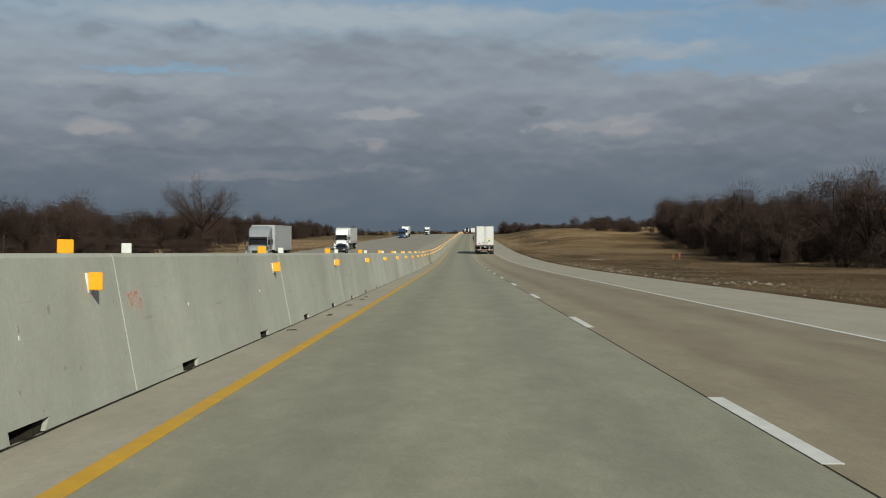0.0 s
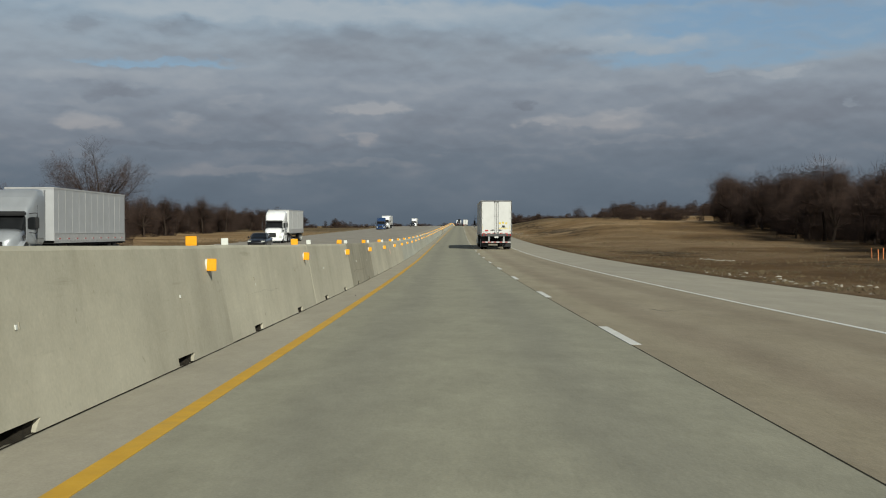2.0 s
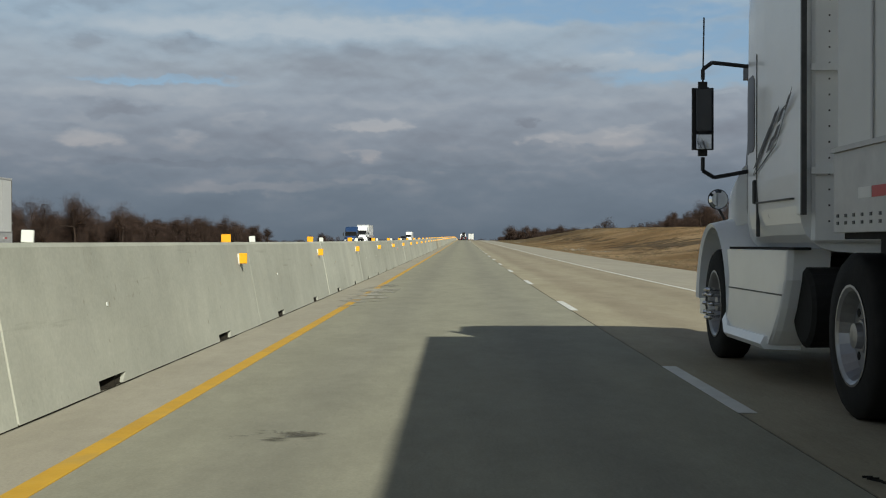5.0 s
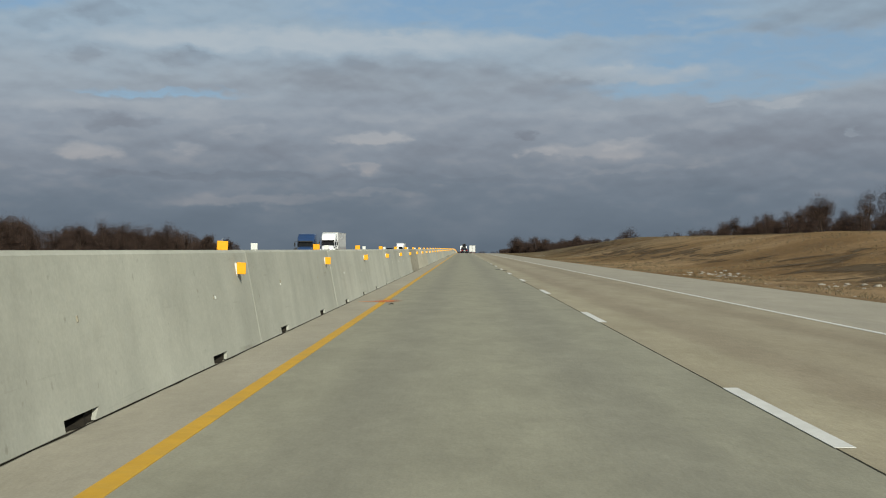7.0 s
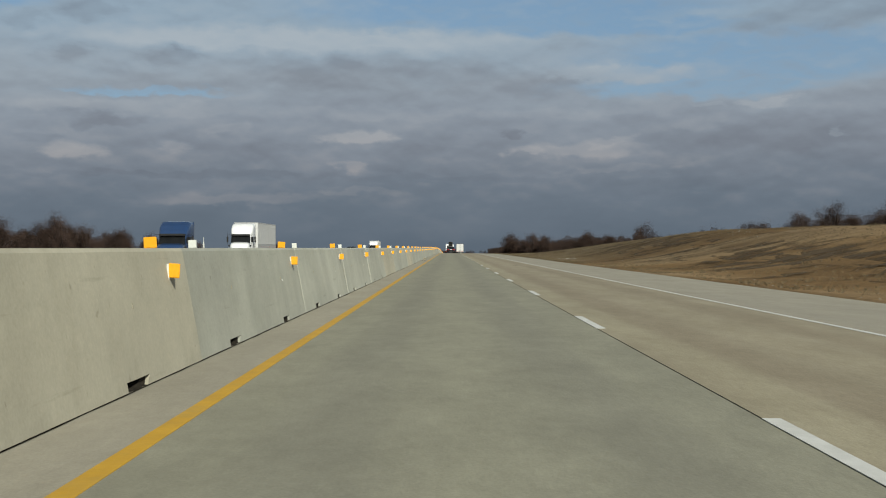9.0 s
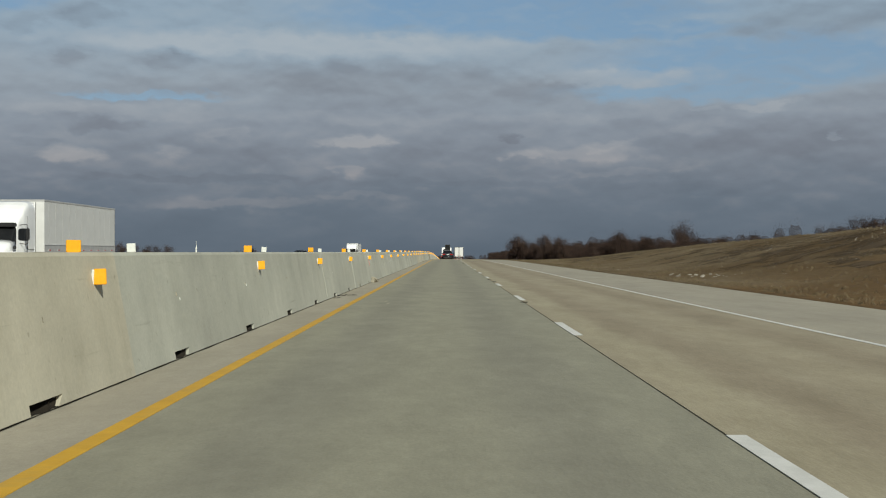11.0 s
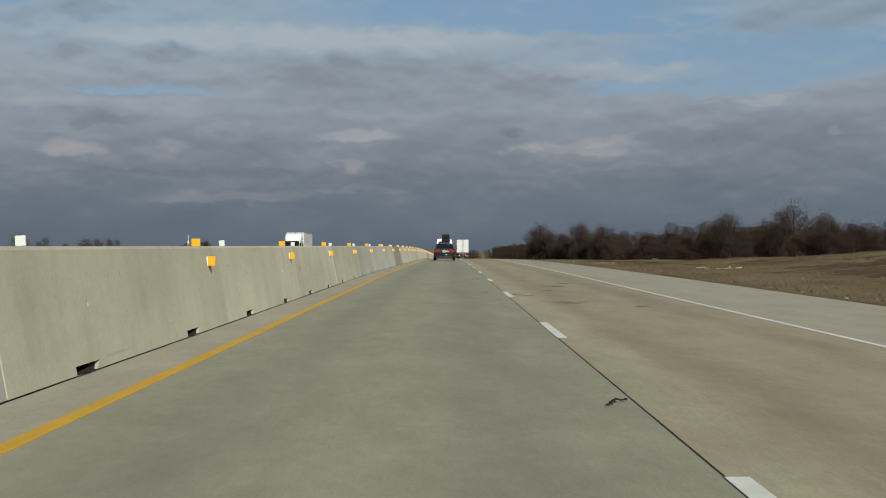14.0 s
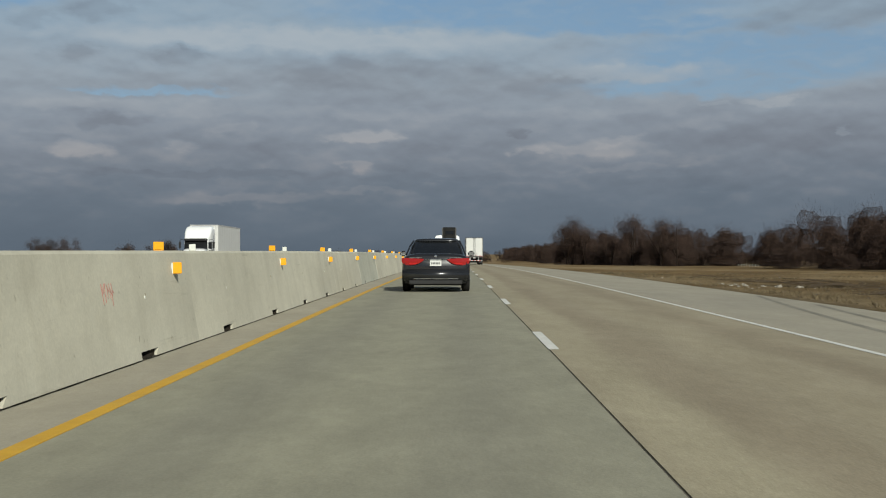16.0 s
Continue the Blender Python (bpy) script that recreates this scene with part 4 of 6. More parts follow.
M_BLACKCAR = paint("car_black_paint", (0.010, 0.010, 0.012), 0.3, 0.2, amount=0.05, dirt=(0.03, 0.03, 0.03), coat=0.6)
M_BLUE = paint("cab_blue_paint", (0.020, 0.050, 0.13), 0.3, amount=0.05, coat=0.5)
M_SILVER = paint("cab_silver_paint", (0.36, 0.38, 0.40), 0.35, 0.3, amount=0.1)
M_GREYBOX = paint("grey_trailer_panel", (0.40, 0.41, 0.42), 0.5, amount=0.12, coat=0)
M_GLASS = material("dark_window_glass", (0.006, 0.007, 0.008), (0.012, 0.013, 0.014), 2, 0.05, bump=0, spec=0.8)
M_DARKGLASS = material("shaded_cab_glass", (0.008, 0.009, 0.010), (0.014, 0.015, 0.016), 2, 0.35, bump=0, spec=0.25)
M_MIRROR = material("mirror_glass", (0.7, 0.72, 0.75), (0.75, 0.77, 0.8), 2, 0.04, 1.0, bump=0)
M_PLASTIC = material("black_plastic", (0.012, 0.012, 0.013), (0.022, 0.022, 0.023), 6, 0.5, bump=0)
M_RED = material("red_lens", (0.42, 0.012, 0.012), (0.55, 0.02, 0.018), 20, 0.2, bump=0, spec=0.6)
M_TAPE_R = material("red_tape", (0.42, 0.03, 0.03), (0.52, 0.045, 0.04), 6, 0.45, bump=0, stain=(0.3, 0.06, 0.05))
M_TAPE_W = material("white_tape", (0.62, 0.62, 0.6), (0.72, 0.72, 0.7), 6, 0.45, bump=0)
M_LOGO_Y = material("yellow_decal", (0.62, 0.47, 0.03), (0.74, 0.58, 0.06), 6, 0.5, bump=0, stain=(0.75, 0.7, 0.45), stain_scale=5)
M_LOGO_K = material("black_decal", (0.012, 0.012, 0.012), (0.03, 0.03, 0.03), 6, 0.5, bump=0)
M_PLATE = material("plate_white", (0.6, 0.62, 0.6), (0.7, 0.7, 0.68), 8, 0.5, bump=0)
lamp = bpy.data.materials.new("lit_tail_lamp")
lamp.use_nodes = True
ln = Nodes(lamp.node_tree)
lb = ln.add("ShaderNodeBsdfPrincipled", {"Base Color": rgb(0.24, 0.008, 0.008), "Roughness": 0.12, "Emission Color": rgb(1.0, 0.04, 0.02), "Emission Strength": 0.06})
ln.add("ShaderNodeOutputMaterial", {"Surface": lb.outputs[0]})


def ring_loft(bm, rings, cap=True):
    """A skin through closed rings of equally many points."""
    rows = [[bm.verts.new(p) for p in r] for r in rings]
    n = len(rows[0])
    for a, b in zip(rows, rows[1:]):
        for i in range(n):
            bm.faces.new((a[i], a[(i + 1) % n], b[(i + 1) % n], b[i]))
    if cap:
        bm.faces.new(rows[0][::-1])
        bm.faces.new(rows[-1])
    bmesh.ops.recalc_face_normals(bm, faces=bm.faces)
    return bm


def rounded(w, h, power, n=24):
    """Points of a rounded rectangle of half sizes w and h."""
    out = []
    for i in range(n):
        a = 2 * math.pi * (i + 0.5) / n
        c, s = math.cos(a), math.sin(a)
        out.append((w * math.copysign(abs(c) ** (2 / power), c), h * math.copysign(abs(s) ** (2 / power), s)))
    return out


def drum(bm, x0, x1, y, z, profile, n=28, cap=True):
    """A wheel-like solid about the x axis: profile of (share of width, radius)."""
    rings = []
    for u, r in profile:
        rings.append([(x0 + (x1 - x0) * u, y + r * math.cos(2 * math.pi * i / n), z + r * math.sin(2 * math.pi * i / n)) for i in range(n)])
    return ring_loft(bm, rings, cap)


def bent_pipe(bm, pts, r, n=8):
    vs, fs = [], []
    for p, q in zip(pts, pts[1:]):
        tube(vs, fs, Vector(p), Vector(q), r, r, n)
    vv = [bm.verts.new(v) for v in vs]
    for f in fs:
        bm.faces.new([vv[i] for i in f])
    return bm


def wheel(parent, x_out, x_in, y, r, rim_mat, name="wheel", deep=True, nuts=0):
    """Tyre with rounded shoulders, dished rim with hand holes, hub; x_out is the outer side."""
    t = part(name, drum(bmesh.new(), x_out, x_in, y, r, [(0.02, r * 0.60), (0.0, r * 0.72), (0.03, r * 0.93), (0.14, r * 0.995), (0.86, r * 0.995), (0.97, r * 0.93), (1, r * 0.72), (0.98, r * 0.6)], 28, False), M_TYRE, parent, smooth=True)
    u = 0.35 if deep else 0.06
    bm = drum(bmesh.new(), x_out, x_in, y, r, [(-0.005, r * 0.615), (-0.01, r * 0.585), (0.05, r * 0.54), (u, r * 0.46), (u, r * 0.22), (u - 0.13, r * 0.19), (u - 0.14, r * 0.05)], 24, False)
    part("rim", bm, rim_mat, t, smooth=False)
    part("hub", drum(bmesh.new(), x_out, x_in, y, r, [(u - 0.30 if deep else 0.0, r * 0.06), (u - 0.28 if deep else 0.01, r * 0.15), (u - 0.02, r * 0.17), (u + 0.01, r * 0.21)], 16), rim_mat if deep else M_STEEL, t, "wheel hub")
    bm = bmesh.new()
    for i in range(8):
        a = 2 * math.pi * i / 8
        d = (x_in - x_out)
        drum(bm, x_out + d * (u - 0.012), x_out + d * (u + 0.03), y + math.cos(a) * r * 0.37, r + math.sin(a) * r * 0.37, [(0, r * 0.055), (1, r * 0.055)], 10)
    tagged(part("hand_hole", bm, M_CHASSIS, t), kind="stuff")
    if nuts:
        for i in range(nuts):
            bm = bmesh.new()
            a = 2 * math.pi * i / nuts
            d = math.copysign(1, x_out - x_in)
            drum(bm, x_out + d * 0.09, x_out - d * 0.08, y + math.cos(a) * r * 0.27, r + math.sin(a) * r * 0.27, [(0, 0.012), (0.2, 0.02), (1, 0.022)], 8)
            part("wheel_nut", bm, M_CHROME, t)
    return t


def trailer(parent, L, mat, decals=False):
    """A box trailer, rear door at y = 0, floor at 1.16, top at 4.10."""
    W, z0, z1 = 1.295, 1.16, 4.10
    part("trailer_body", boxed(-W, W, 0.05, L, z0 + 0.12, z1 - 0.05, bevel=0.02), mat, parent)
    bm = boxed(-W - 0.02, W + 0.02, 0.0, L + 0.02, z1 - 0.10, z1, bevel=0.015)
    part("top_rail", bm, M_RAIL, parent)
    for side in (-1, 1):
        x = side * (W + 0.006)
        a, b = sorted((x - side * 0.01, x + side * 0.014))
        part("bottom_rail", boxed(a, b, 0.02, L, z0, z0 + 0.50, bevel=0.004), M_RAIL, parent, "dull metal lower rail with rivets")
        part("rail_lip", boxed(min(a, a + side * 0.02), max(b, b + side * 0.016), 0.02, L, z0 + 0.50, z0 + 0.53), M_RAIL, parent)
        n = int(L / 1.22)
        for i in range(1, n + 1):
            y = i * L / (n + 0.6)
            part("panel_joint", boxed(min(x, x + side * 0.008), max(x, x + side * 0.008), y - 0.014, y + 0.014, z0 + 0.53, z1 - 0.10), M_RAIL, parent)
        bm = bmesh.new()
        for i in range(int(L / 0.16)):
            for k in (0, 1):
                y = 0.2 + i * 0.16
                box(bm, min(x, x + side * 0.019), max(x, x + side * 0.019), y, y + 0.035, z0 + 0.05 + 0.045 * k, z0 + 0.07 + 0.045 * k)
        tagged(part("rivets", bm, M_STEEL, parent), kind="stuff")
        for i in range(int(L / 1.6)):
            y = 0.7 + i * 1.6
            part("red_tape", boxed(min(x, x + side * 0.018), max(x, x + side * 0.018), y, y + 0.30, z0 + 0.20, z0 + 0.265), M_TAPE_R, parent)
            part("white_tape", boxed(min(x, x + side * 0.018), max(x, x + side * 0.018), y + 0.31, y + 0.55, z0 + 0.20, z0 + 0.265), M_TAPE_W, parent)
    # rear frame and doors
    part("rear_sill", boxed(-W, W, -0.06, 0.10, z0 - 0.06, z0 + 0.15, bevel=0.012), M_STEEL, parent, "scuffed dark steel sill")
    part("rear_header", boxed(-W, W, -0.01, 0.08, z1 - 0.09, z1 - 0.005, bevel=0.01), M_STEEL, parent)
    for side in (-1, 1):
        part("rear_post", boxed(*sorted((side * W, side * (W - 0.07))), -0.01, 0.09, z0 + 0.15, z1 - 0.09, bevel=0.008), M_STEEL, parent)
        door = part("door", boxed(*sorted((side * 0.012, side * (W - 0.075))), 0.0, 0.05, z0 + 0.16, z1 - 0.095, bevel=0.008), mat, parent, "plain white trailer door")
        for x in ((0.115,) if side < 0 else (0.155,)):
            part("lock_rod", bent_pipe(bmesh.new(), [(side * x, -0.035, z0 + 0.12), (side * x, -0.035, z1 - 0.06)], 0.020), M_GALV, door, "grey steel lock rod")
        for z in (z0 + 0.13, z0 + 1.62, z1 - 0.20):
            part("rod_keeper", boxed(side * 0.135 - 0.045, side * 0.135 + 0.045, -0.065, 0.0, z, z + (0.035 if z < z1 - 0.5 and z > 2 else 0.16), bevel=0.008), M_STEEL, door)
        bm = bent_pipe(bmesh.new(), [(side * 0.13, -0.05, z0 + 0.47), (side * 0.48, -0.06, z0 + 0.46)], 0.020)
        box(bm, *sorted((side * 0.27, side * 0.32)), -0.08, -0.01, z0 + 0.41, z0 + 0.54)
        part("door_handle", bm, M_STEEL, door)
        for k, z in enumerate((0.34, 0.88, 1.42, 1.95, 2.72)):
            part("hinge", boxed(*sorted((side * (W - 0.20), side * (W + 0.015))), -0.025, 0.0, z0 + z, z0 + z + 0.055, bevel=0.006), M_GALV, door)
        for k in (0, 1):
            x = side * (W - 0.13 - 0.27 * k)
            lb = part("tail_lamp", bent_pipe(bmesh.new(), [(x, -0.06, z0 + 0.045), (x, -0.085, z0 + 0.045)], 0.062, 16), M_PLASTIC, parent, "round red tail lamp in a dark surround")
            part("lens", disc_y(x, -0.086, z0 + 0.045, 0.054), M_RED, lb)
    part("door_seal", boxed(-0.012, 0.012, -0.006, 0.03, z0 + 0.16, z1 - 0.095), M_PLASTIC, parent)
    for x in (-1.2, -0.76, -0.32, 0.26, 0.70):
        part("red_tape", boxed(x, x + 0.27, -0.006, 0.0, z0 + 0.175, z0 + 0.22), M_TAPE_R, parent)
    # underride guard
    part("guard_bar", boxed(-1.22, 1.22, -0.05, 0.05, 0.56, 0.66, bevel=0.01), M_GALV, parent)
    for i in range(10):
        x = -1.18 + i * 0.236
        part("guard_tape", boxed(x, x + 0.236, -0.056, -0.05, 0.585, 0.645), M_TAPE_R if i % 2 == 0 else M_TAPE_W, parent)
    for side in (-1, 1):
        part("guard_strut", boxed(side * 0.62 - 0.07, side * 0.62 + 0.07, -0.02, 0.06, 0.64, z0, bevel=0.01), M_GALV, parent)
        part("mud_flap", boxed(side * 0.95 - 0.31, side * 0.95 + 0.31, 1.35, 1.365, 0.22, 1.0), M_PLASTIC, parent)
    p = part("number_plate", boxed(-0.16, 0.16, -0.035, -0.02, 0.96, 1.12), M_PLATE, parent, "white plate with dark marks")
    bm = bmesh.new()
    for i in range(6):
        box(bm, -0.12 + i * 0.042, -0.095 + i * 0.042, -0.04, -0.035, 1.01, 1.06)
    part("plate_mark", bm, M_LOGO_K, p)
    # running gear
    for side in (-1, 1):
        part("slider_rail", boxed(side * 0.5 - 0.05, side * 0.5 + 0.05, 0.6, 5.4, 0.86, z0), M_CHASSIS, parent)
        part("landing_leg", boxed(side * 0.75 - 0.06, side * 0.75 + 0.06, L - 3.0, L - 2.88, 0.32, z0, bevel=0.01), M_CHASSIS, parent)
        part("leg_foot", boxed(side * 0.75 - 0.12, side * 0.75 + 0.12, L - 3.06, L - 2.82, 0.29, 0.33), M_CHASSIS, parent)
    bm = boxed(-W + 0.02, W - 0.02, 0.1, L - 0.1, z0 - 0.04, z0 + 0.02)
    for i in range(int(L / 0.6)):
        box(bm, -W + 0.03, W - 0.03, 0.3 + i * 0.6, 0.4 + i * 0.6, z0 - 0.12, z0 - 0.03)
    part("floor_frame", bm, M_CHASSIS, parent)
    for y in (2.2, 3.45):
        part("axle", bent_pipe(bmesh.new(), [(-1.1, y, 0.52), (1.1, y, 0.52)], 0.075, 10), M_CHASSIS, parent)
        for side in (-1, 1):
            wheel(parent, side * 1.285, side * 1.00, y, 0.52, M_RIM)
            wheel(parent, side * 0.70, side * 0.965, y, 0.52, M_RIM, "inner_wheel", False)
    if decals:
        for i, (x, z, lean) in enumerate(((0.32, 1.17, 14), (0.55, 1.22, 0), (0.80, 1.17, -14))):
            bm = boxed(-0.075, 0.075, -0.004, 0.0, 0, 0.16, bevel=0.002)
            o = part("yellow_sign_shape", bm, M_LOGO_Y, parent)
            o.matrix_local = pose(x, -0.001, z0 + z - 0.22, 0, -lean, 0)
        part("black_sign_shape", boxed(0.46, 0.70, -0.004, -0.001, z0 + 0.70, z0 + 0.85, bevel=0.002), M_LOGO_K, parent)
        part("black_sign_shape", boxed(0.42, 0.78, -0.0045, -0.001, z0 + 0.675, z0 + 0.70), M_LOGO_K, parent)
        part("yellow_sign_bar", boxed(0.18, 0.98, -0.004, -0.001, z0 + 0.60, z0 + 0.645), M_LOGO_Y, parent)
        part("yellow_sign_bar", boxed(0.26, 0.90, -0.004, -0.001, z0 + 0.545, z0 + 0.57), M_LOGO_Y, parent)
        part("red_sticker_shape", boxed(-0.95, -0.70, -0.004, -0.001, z0 + 0.38, z0 + 0.48, bevel=0.002), M_TAPE_R, parent)
        part("grey_sticker_bar", boxed(-0.97, -0.69, -0.004, -0.001, z0 + 0.30, z0 + 0.335), M_STEEL, parent)
        for x in (-1.165, 1.125):
            for i, ch in enumerate("100"):
                cu = bpy.data.curves.new("digit", "FONT")
                cu.body, cu.size, cu.extrude, cu.align_x = ch, 0.15, 0.002, "CENTER"
                tmp = new("digit", cu)
                me = bpy.data.meshes.new_from_object(tmp)
                bpy.data.objects.remove(tmp)
                me.materials.append(M_LOGO_Y)
                o = new("digit", me)
                o.parent = parent
                o.matrix_local = pose(x, -0.003, z0 + 0.74 - i * 0.115, 90, 0, 0)


def disc_y(x, y, z, r, n=16):
    bm = bmesh.new()
    rings = [[(x + q * math.cos(2 * math.pi * i / n), y + dy, z + q * math.sin(2 * math.pi * i / n)) for i in range(n)] for q, dy in ((r, 0.004), (r, 0), (r * 0.7, -0.008))]
    return ring_loft(bm, rings)


def tractor(parent, Y, mat, stripe=False):
    """A long-nosed tractor unit with a sleeper; Y is the front of its trailer."""
    back, front, axle = Y + 1.30, Y + 5.25, Y + 4.20
    # sleeper and cab: lofted sections from back to windscreen
    rings = []
    for y, w, zt in ((back, 1.20, 3.95), (back + 0.9, 1.22, 3.88), (back + 1.25, 1.215, 3.72), (back + 1.6, 1.19, 3.50), (back + 2.1, 1.08, 3.02), (back + 2.30, 1.04, 2.72)):
        zc, h = (zt + 1.02) / 2, (zt - 1.02) / 2
        rings.append([(p[0], y, zc + p[1]) for p in rounded(w, h, 9, 32)])
    part("cab_body", ring_loft(bmesh.new(), rings), mat, parent, smooth=False)
    # windscreen and front pillars
    rings = []
    for y, w, zt in ((back + 2.28, 1.02, 2.66), (back + 2.75, 0.96, 1.98)):
        rings.append([(p[0], y, (zt + 1.2) / 2 + p[1]) for p in rounded(w, (zt - 1.2) / 2, 8, 32)])
    part("windscreen", ring_loft(bmesh.new(), rings), M_DARKGLASS, parent, "dark windscreen")
    part("sun_visor", boxed(-1.02, 1.02, back + 2.20, back + 2.62, 2.56, 2.78, bevel=0.05, seg=2), M_PLASTIC, parent, "dark visor over the windscreen")
    # bonnet
    rings = []
    for y, w, zb, zt in ((back + 2.6, 1.08, 0.85, 1.95), (back + 3.2, 1.02, 0.75, 1.82), (back + 3.7, 0.92, 0.62, 1.66), (front - 0.12, 0.78, 0.6, 1.48), (front, 0.66, 0.68, 1.36)):
        rings.append([(p[0], y, (zt + zb) / 2 + p[1]) for p in rounded(w, (zt - zb) / 2, 4.5, 32)])
    part("bonnet", ring_loft(bmesh.new(), rings), mat, parent, smooth=True)
    part("grille", boxed(-0.42, 0.42, front - 0.02, front + 0.02, 0.75, 1.28, bevel=0.03), M_PLASTIC, parent, "dark grille")
    part("bumper", boxed(-1.16, 1.16, front - 0.42, front + 0.06, 0.30, 0.66, bevel=0.07, seg=2), mat, parent)
    for side in (-1, 1):
        # wing over the steered wheel
        bm = bmesh.new()
        rings = []
        for k in range(19):
            a = math.radians(-8 + k * 10.22)
            cy, cz = axle - math.cos(a) * 0.68, 0.52 + math.sin(a) * 0.76
            ox, oz = (-math.cos(a) * 0.05, math.sin(a) * 0.05)
            rings.append([(side * 0.72, cy, cz), (side * 1.24, cy, cz - 0.03), (side * 1.26, cy + ox, cz + oz * 0.5 - 0.02), (side * 0.72, cy + ox, cz + oz + 0.08)])
        part("wing", ring_loft(bm, rings), mat, parent, smooth=False)
        part("headlight", boxed(*sorted((side * 0.72, side * 1.12)), front - 0.50, front - 0.1, 0.72, 0.98, bevel=0.05, seg=2), M_REFWHITE, parent)
        # side skirt below the cab with tank and step
        outline = [(axle - 0.70, 1.05), (axle - 0.80, 0.80), (axle - 0.76, 0.52), (axle - 0.66, 0.36), (back + 0.62, 0.30), (back + 0.46, 0.42), (back + 0.30, 0.60), (back + 0.16, 0.82), (back + 0.10, 1.05)]
        rings = [[(side * x, y + 0.02 * (k > 4) * f, z + f * 0.012 * (0.7 - z)) for k, (y, z) in enumerate(outline)] for x, f in ((0.92, 0.0), (1.19, 0.0), (1.235, 1.0), (1.245, 2.0))]
        rings[-1] = [(p[0] + side * 0.05 * max(0.0, 0.62 - p[2]), p[1], p[2]) for p in rings[-1]]
        part("side_skirt", ring_loft(bmesh.new(), rings), mat, parent, "sculpted white side skirt over the fuel tank")
        sill = [[(side * (1.0 + q * 0.3), y, z) for q, z in ((0.0, 0.26), (0.95, 0.27), (1.06, 0.31), (0.95, 0.37), (0.0, 0.37))] for y in (back + 0.64, back + 0.9, axle - 0.9, axle - 0.64)]
        sill[-1] = [(p[0] * 0.97, p[1], p[2] + 0.10) for p in sill[-1]]
        part("step", ring_loft(bmesh.new(), sill), mat, parent)
        part("tank", drum(bmesh.new(), side * 0.62, side * 1.12, back + 0.15, 0.62, [(0, 0.26), (0.05, 0.30), (0.95, 0.30), (1, 0.26)], 20), M_CHASSIS, parent, "dark tank behind the skirt")
        part("cab_gap", boxed(*sorted((side * 1.10, side * 1.232)), back - 0.02, axle - 0.74, 1.046, 1.066), M_CHASSIS, parent, "dark gap under the cab")
        part("skirt_seam", boxed(*sorted((side * 1.245, side * 1.254)), back + 0.26, axle - 0.8, 0.70, 0.712), M_STEEL, parent)
        # door outline, window, handle
        rings = [[(side * (w - 0.05), y, z0), (side * w, y, z0), (side * w, y, z1), (side * (w - 0.05), y, z1)] for y, w, z0, z1 in ((back + 1.28, 1.216, 1.90, 2.46), (back + 1.36, 1.212, 1.86, 2.50), (back + 1.62, 1.190, 1.86, 2.50), (back + 2.05, 1.096, 1.88, 2.48), (back + 2.18, 1.068, 1.94, 2.40))]
        part("door_window", ring_loft(bmesh.new(), rings), M_DARKGLASS, parent)
        part("door_seam", boxed(*sorted((side * 1.19, side * 1.2205)), back + 1.18, back + 1.195, 1.15, 2.65), M_STEEL, parent)
        part("sleeper_seam", boxed(*sorted((side * 1.19, side * 1.226)), back + 0.10, back + 1.2, 1.42, 1.432), M_STEEL, parent)
        part("door_handle", boxed(*sorted((side * 1.20, side * 1.235)), back + 1.22, back + 1.28, 1.42, 1.62, bevel=0.01), M_PLASTIC, parent)
        part("fairing_extender", boxed(*sorted((side * 1.16, side * 1.20)), back - 0.12, back + 0.02, 1.30, 3.90, bevel=0.012), mat, parent, "rubber-edged fairing behind the sleeper")
        part("extender_edge", boxed(*sorted((side * 1.17, side * 1.208)), back - 0.15, back - 0.12, 1.30, 3.90), M_STEEL, parent)
        # mirror on bent arms
        my, mx = back + 2.02, side * 1.50
        bm = bent_pipe(bmesh.new(), [(side * 1.02, my + 0.02, 2.66), (mx - side * 0.08, my, 2.70), (mx, my, 2.64), (mx, my, 2.55)], 0.018)
        part("mirror_arm", bm, M_PLASTIC, parent)
        bm = bent_pipe(bmesh.new(), [(mx, my, 1.86), (mx, my, 1.74), (mx - side * 0.10, my, 1.68), (side * 1.06, my, 1.74)], 0.018)
        part("mirror_arm", bm, M_PLASTIC, parent)
        mh = part("mirror_housing", boxed(mx - 0.095, mx + 0.095, my - 0.06, my + 0.08, 1.87, 2.53, bevel=0.055, seg=4), M_PLASTIC, parent, "tall black mirror on bent arms")
        part("mirror_glass", boxed(mx - 0.068, mx + 0.068, my - 0.066, my - 0.055, 2.09, 2.46, bevel=0.004), M_GLASS, mh)
        part("small_mirror_glass", boxed(mx - 0.068, mx + 0.068, my - 0.066, my - 0.055, 1.93, 2.06, bevel=0.004), M_MIRROR, mh)
        fm = part("round_mirror", disc_y(side * 1.16, axle + 0.12, 1.52, 0.10), M_PLASTIC, parent, "round convex mirror over the wing")
        part("glass", disc_y(side * 1.16, axle + 0.112, 1.52, 0.092), M_MIRROR, fm)
        bm = bent_pipe(bmesh.new(), [(side * 1.16, axle + 0.14, 1.45), (side * 1.05, axle + 0.1, 1.22)], 0.012)
        part("mirror_stalk", bm, M_PLASTIC, parent)
        part("aerial", bent_pipe(bmesh.new(), [(mx, my, 2.52), (mx - side * 0.01, my, 3.10)], 0.007, 6), M_PLASTIC, parent)
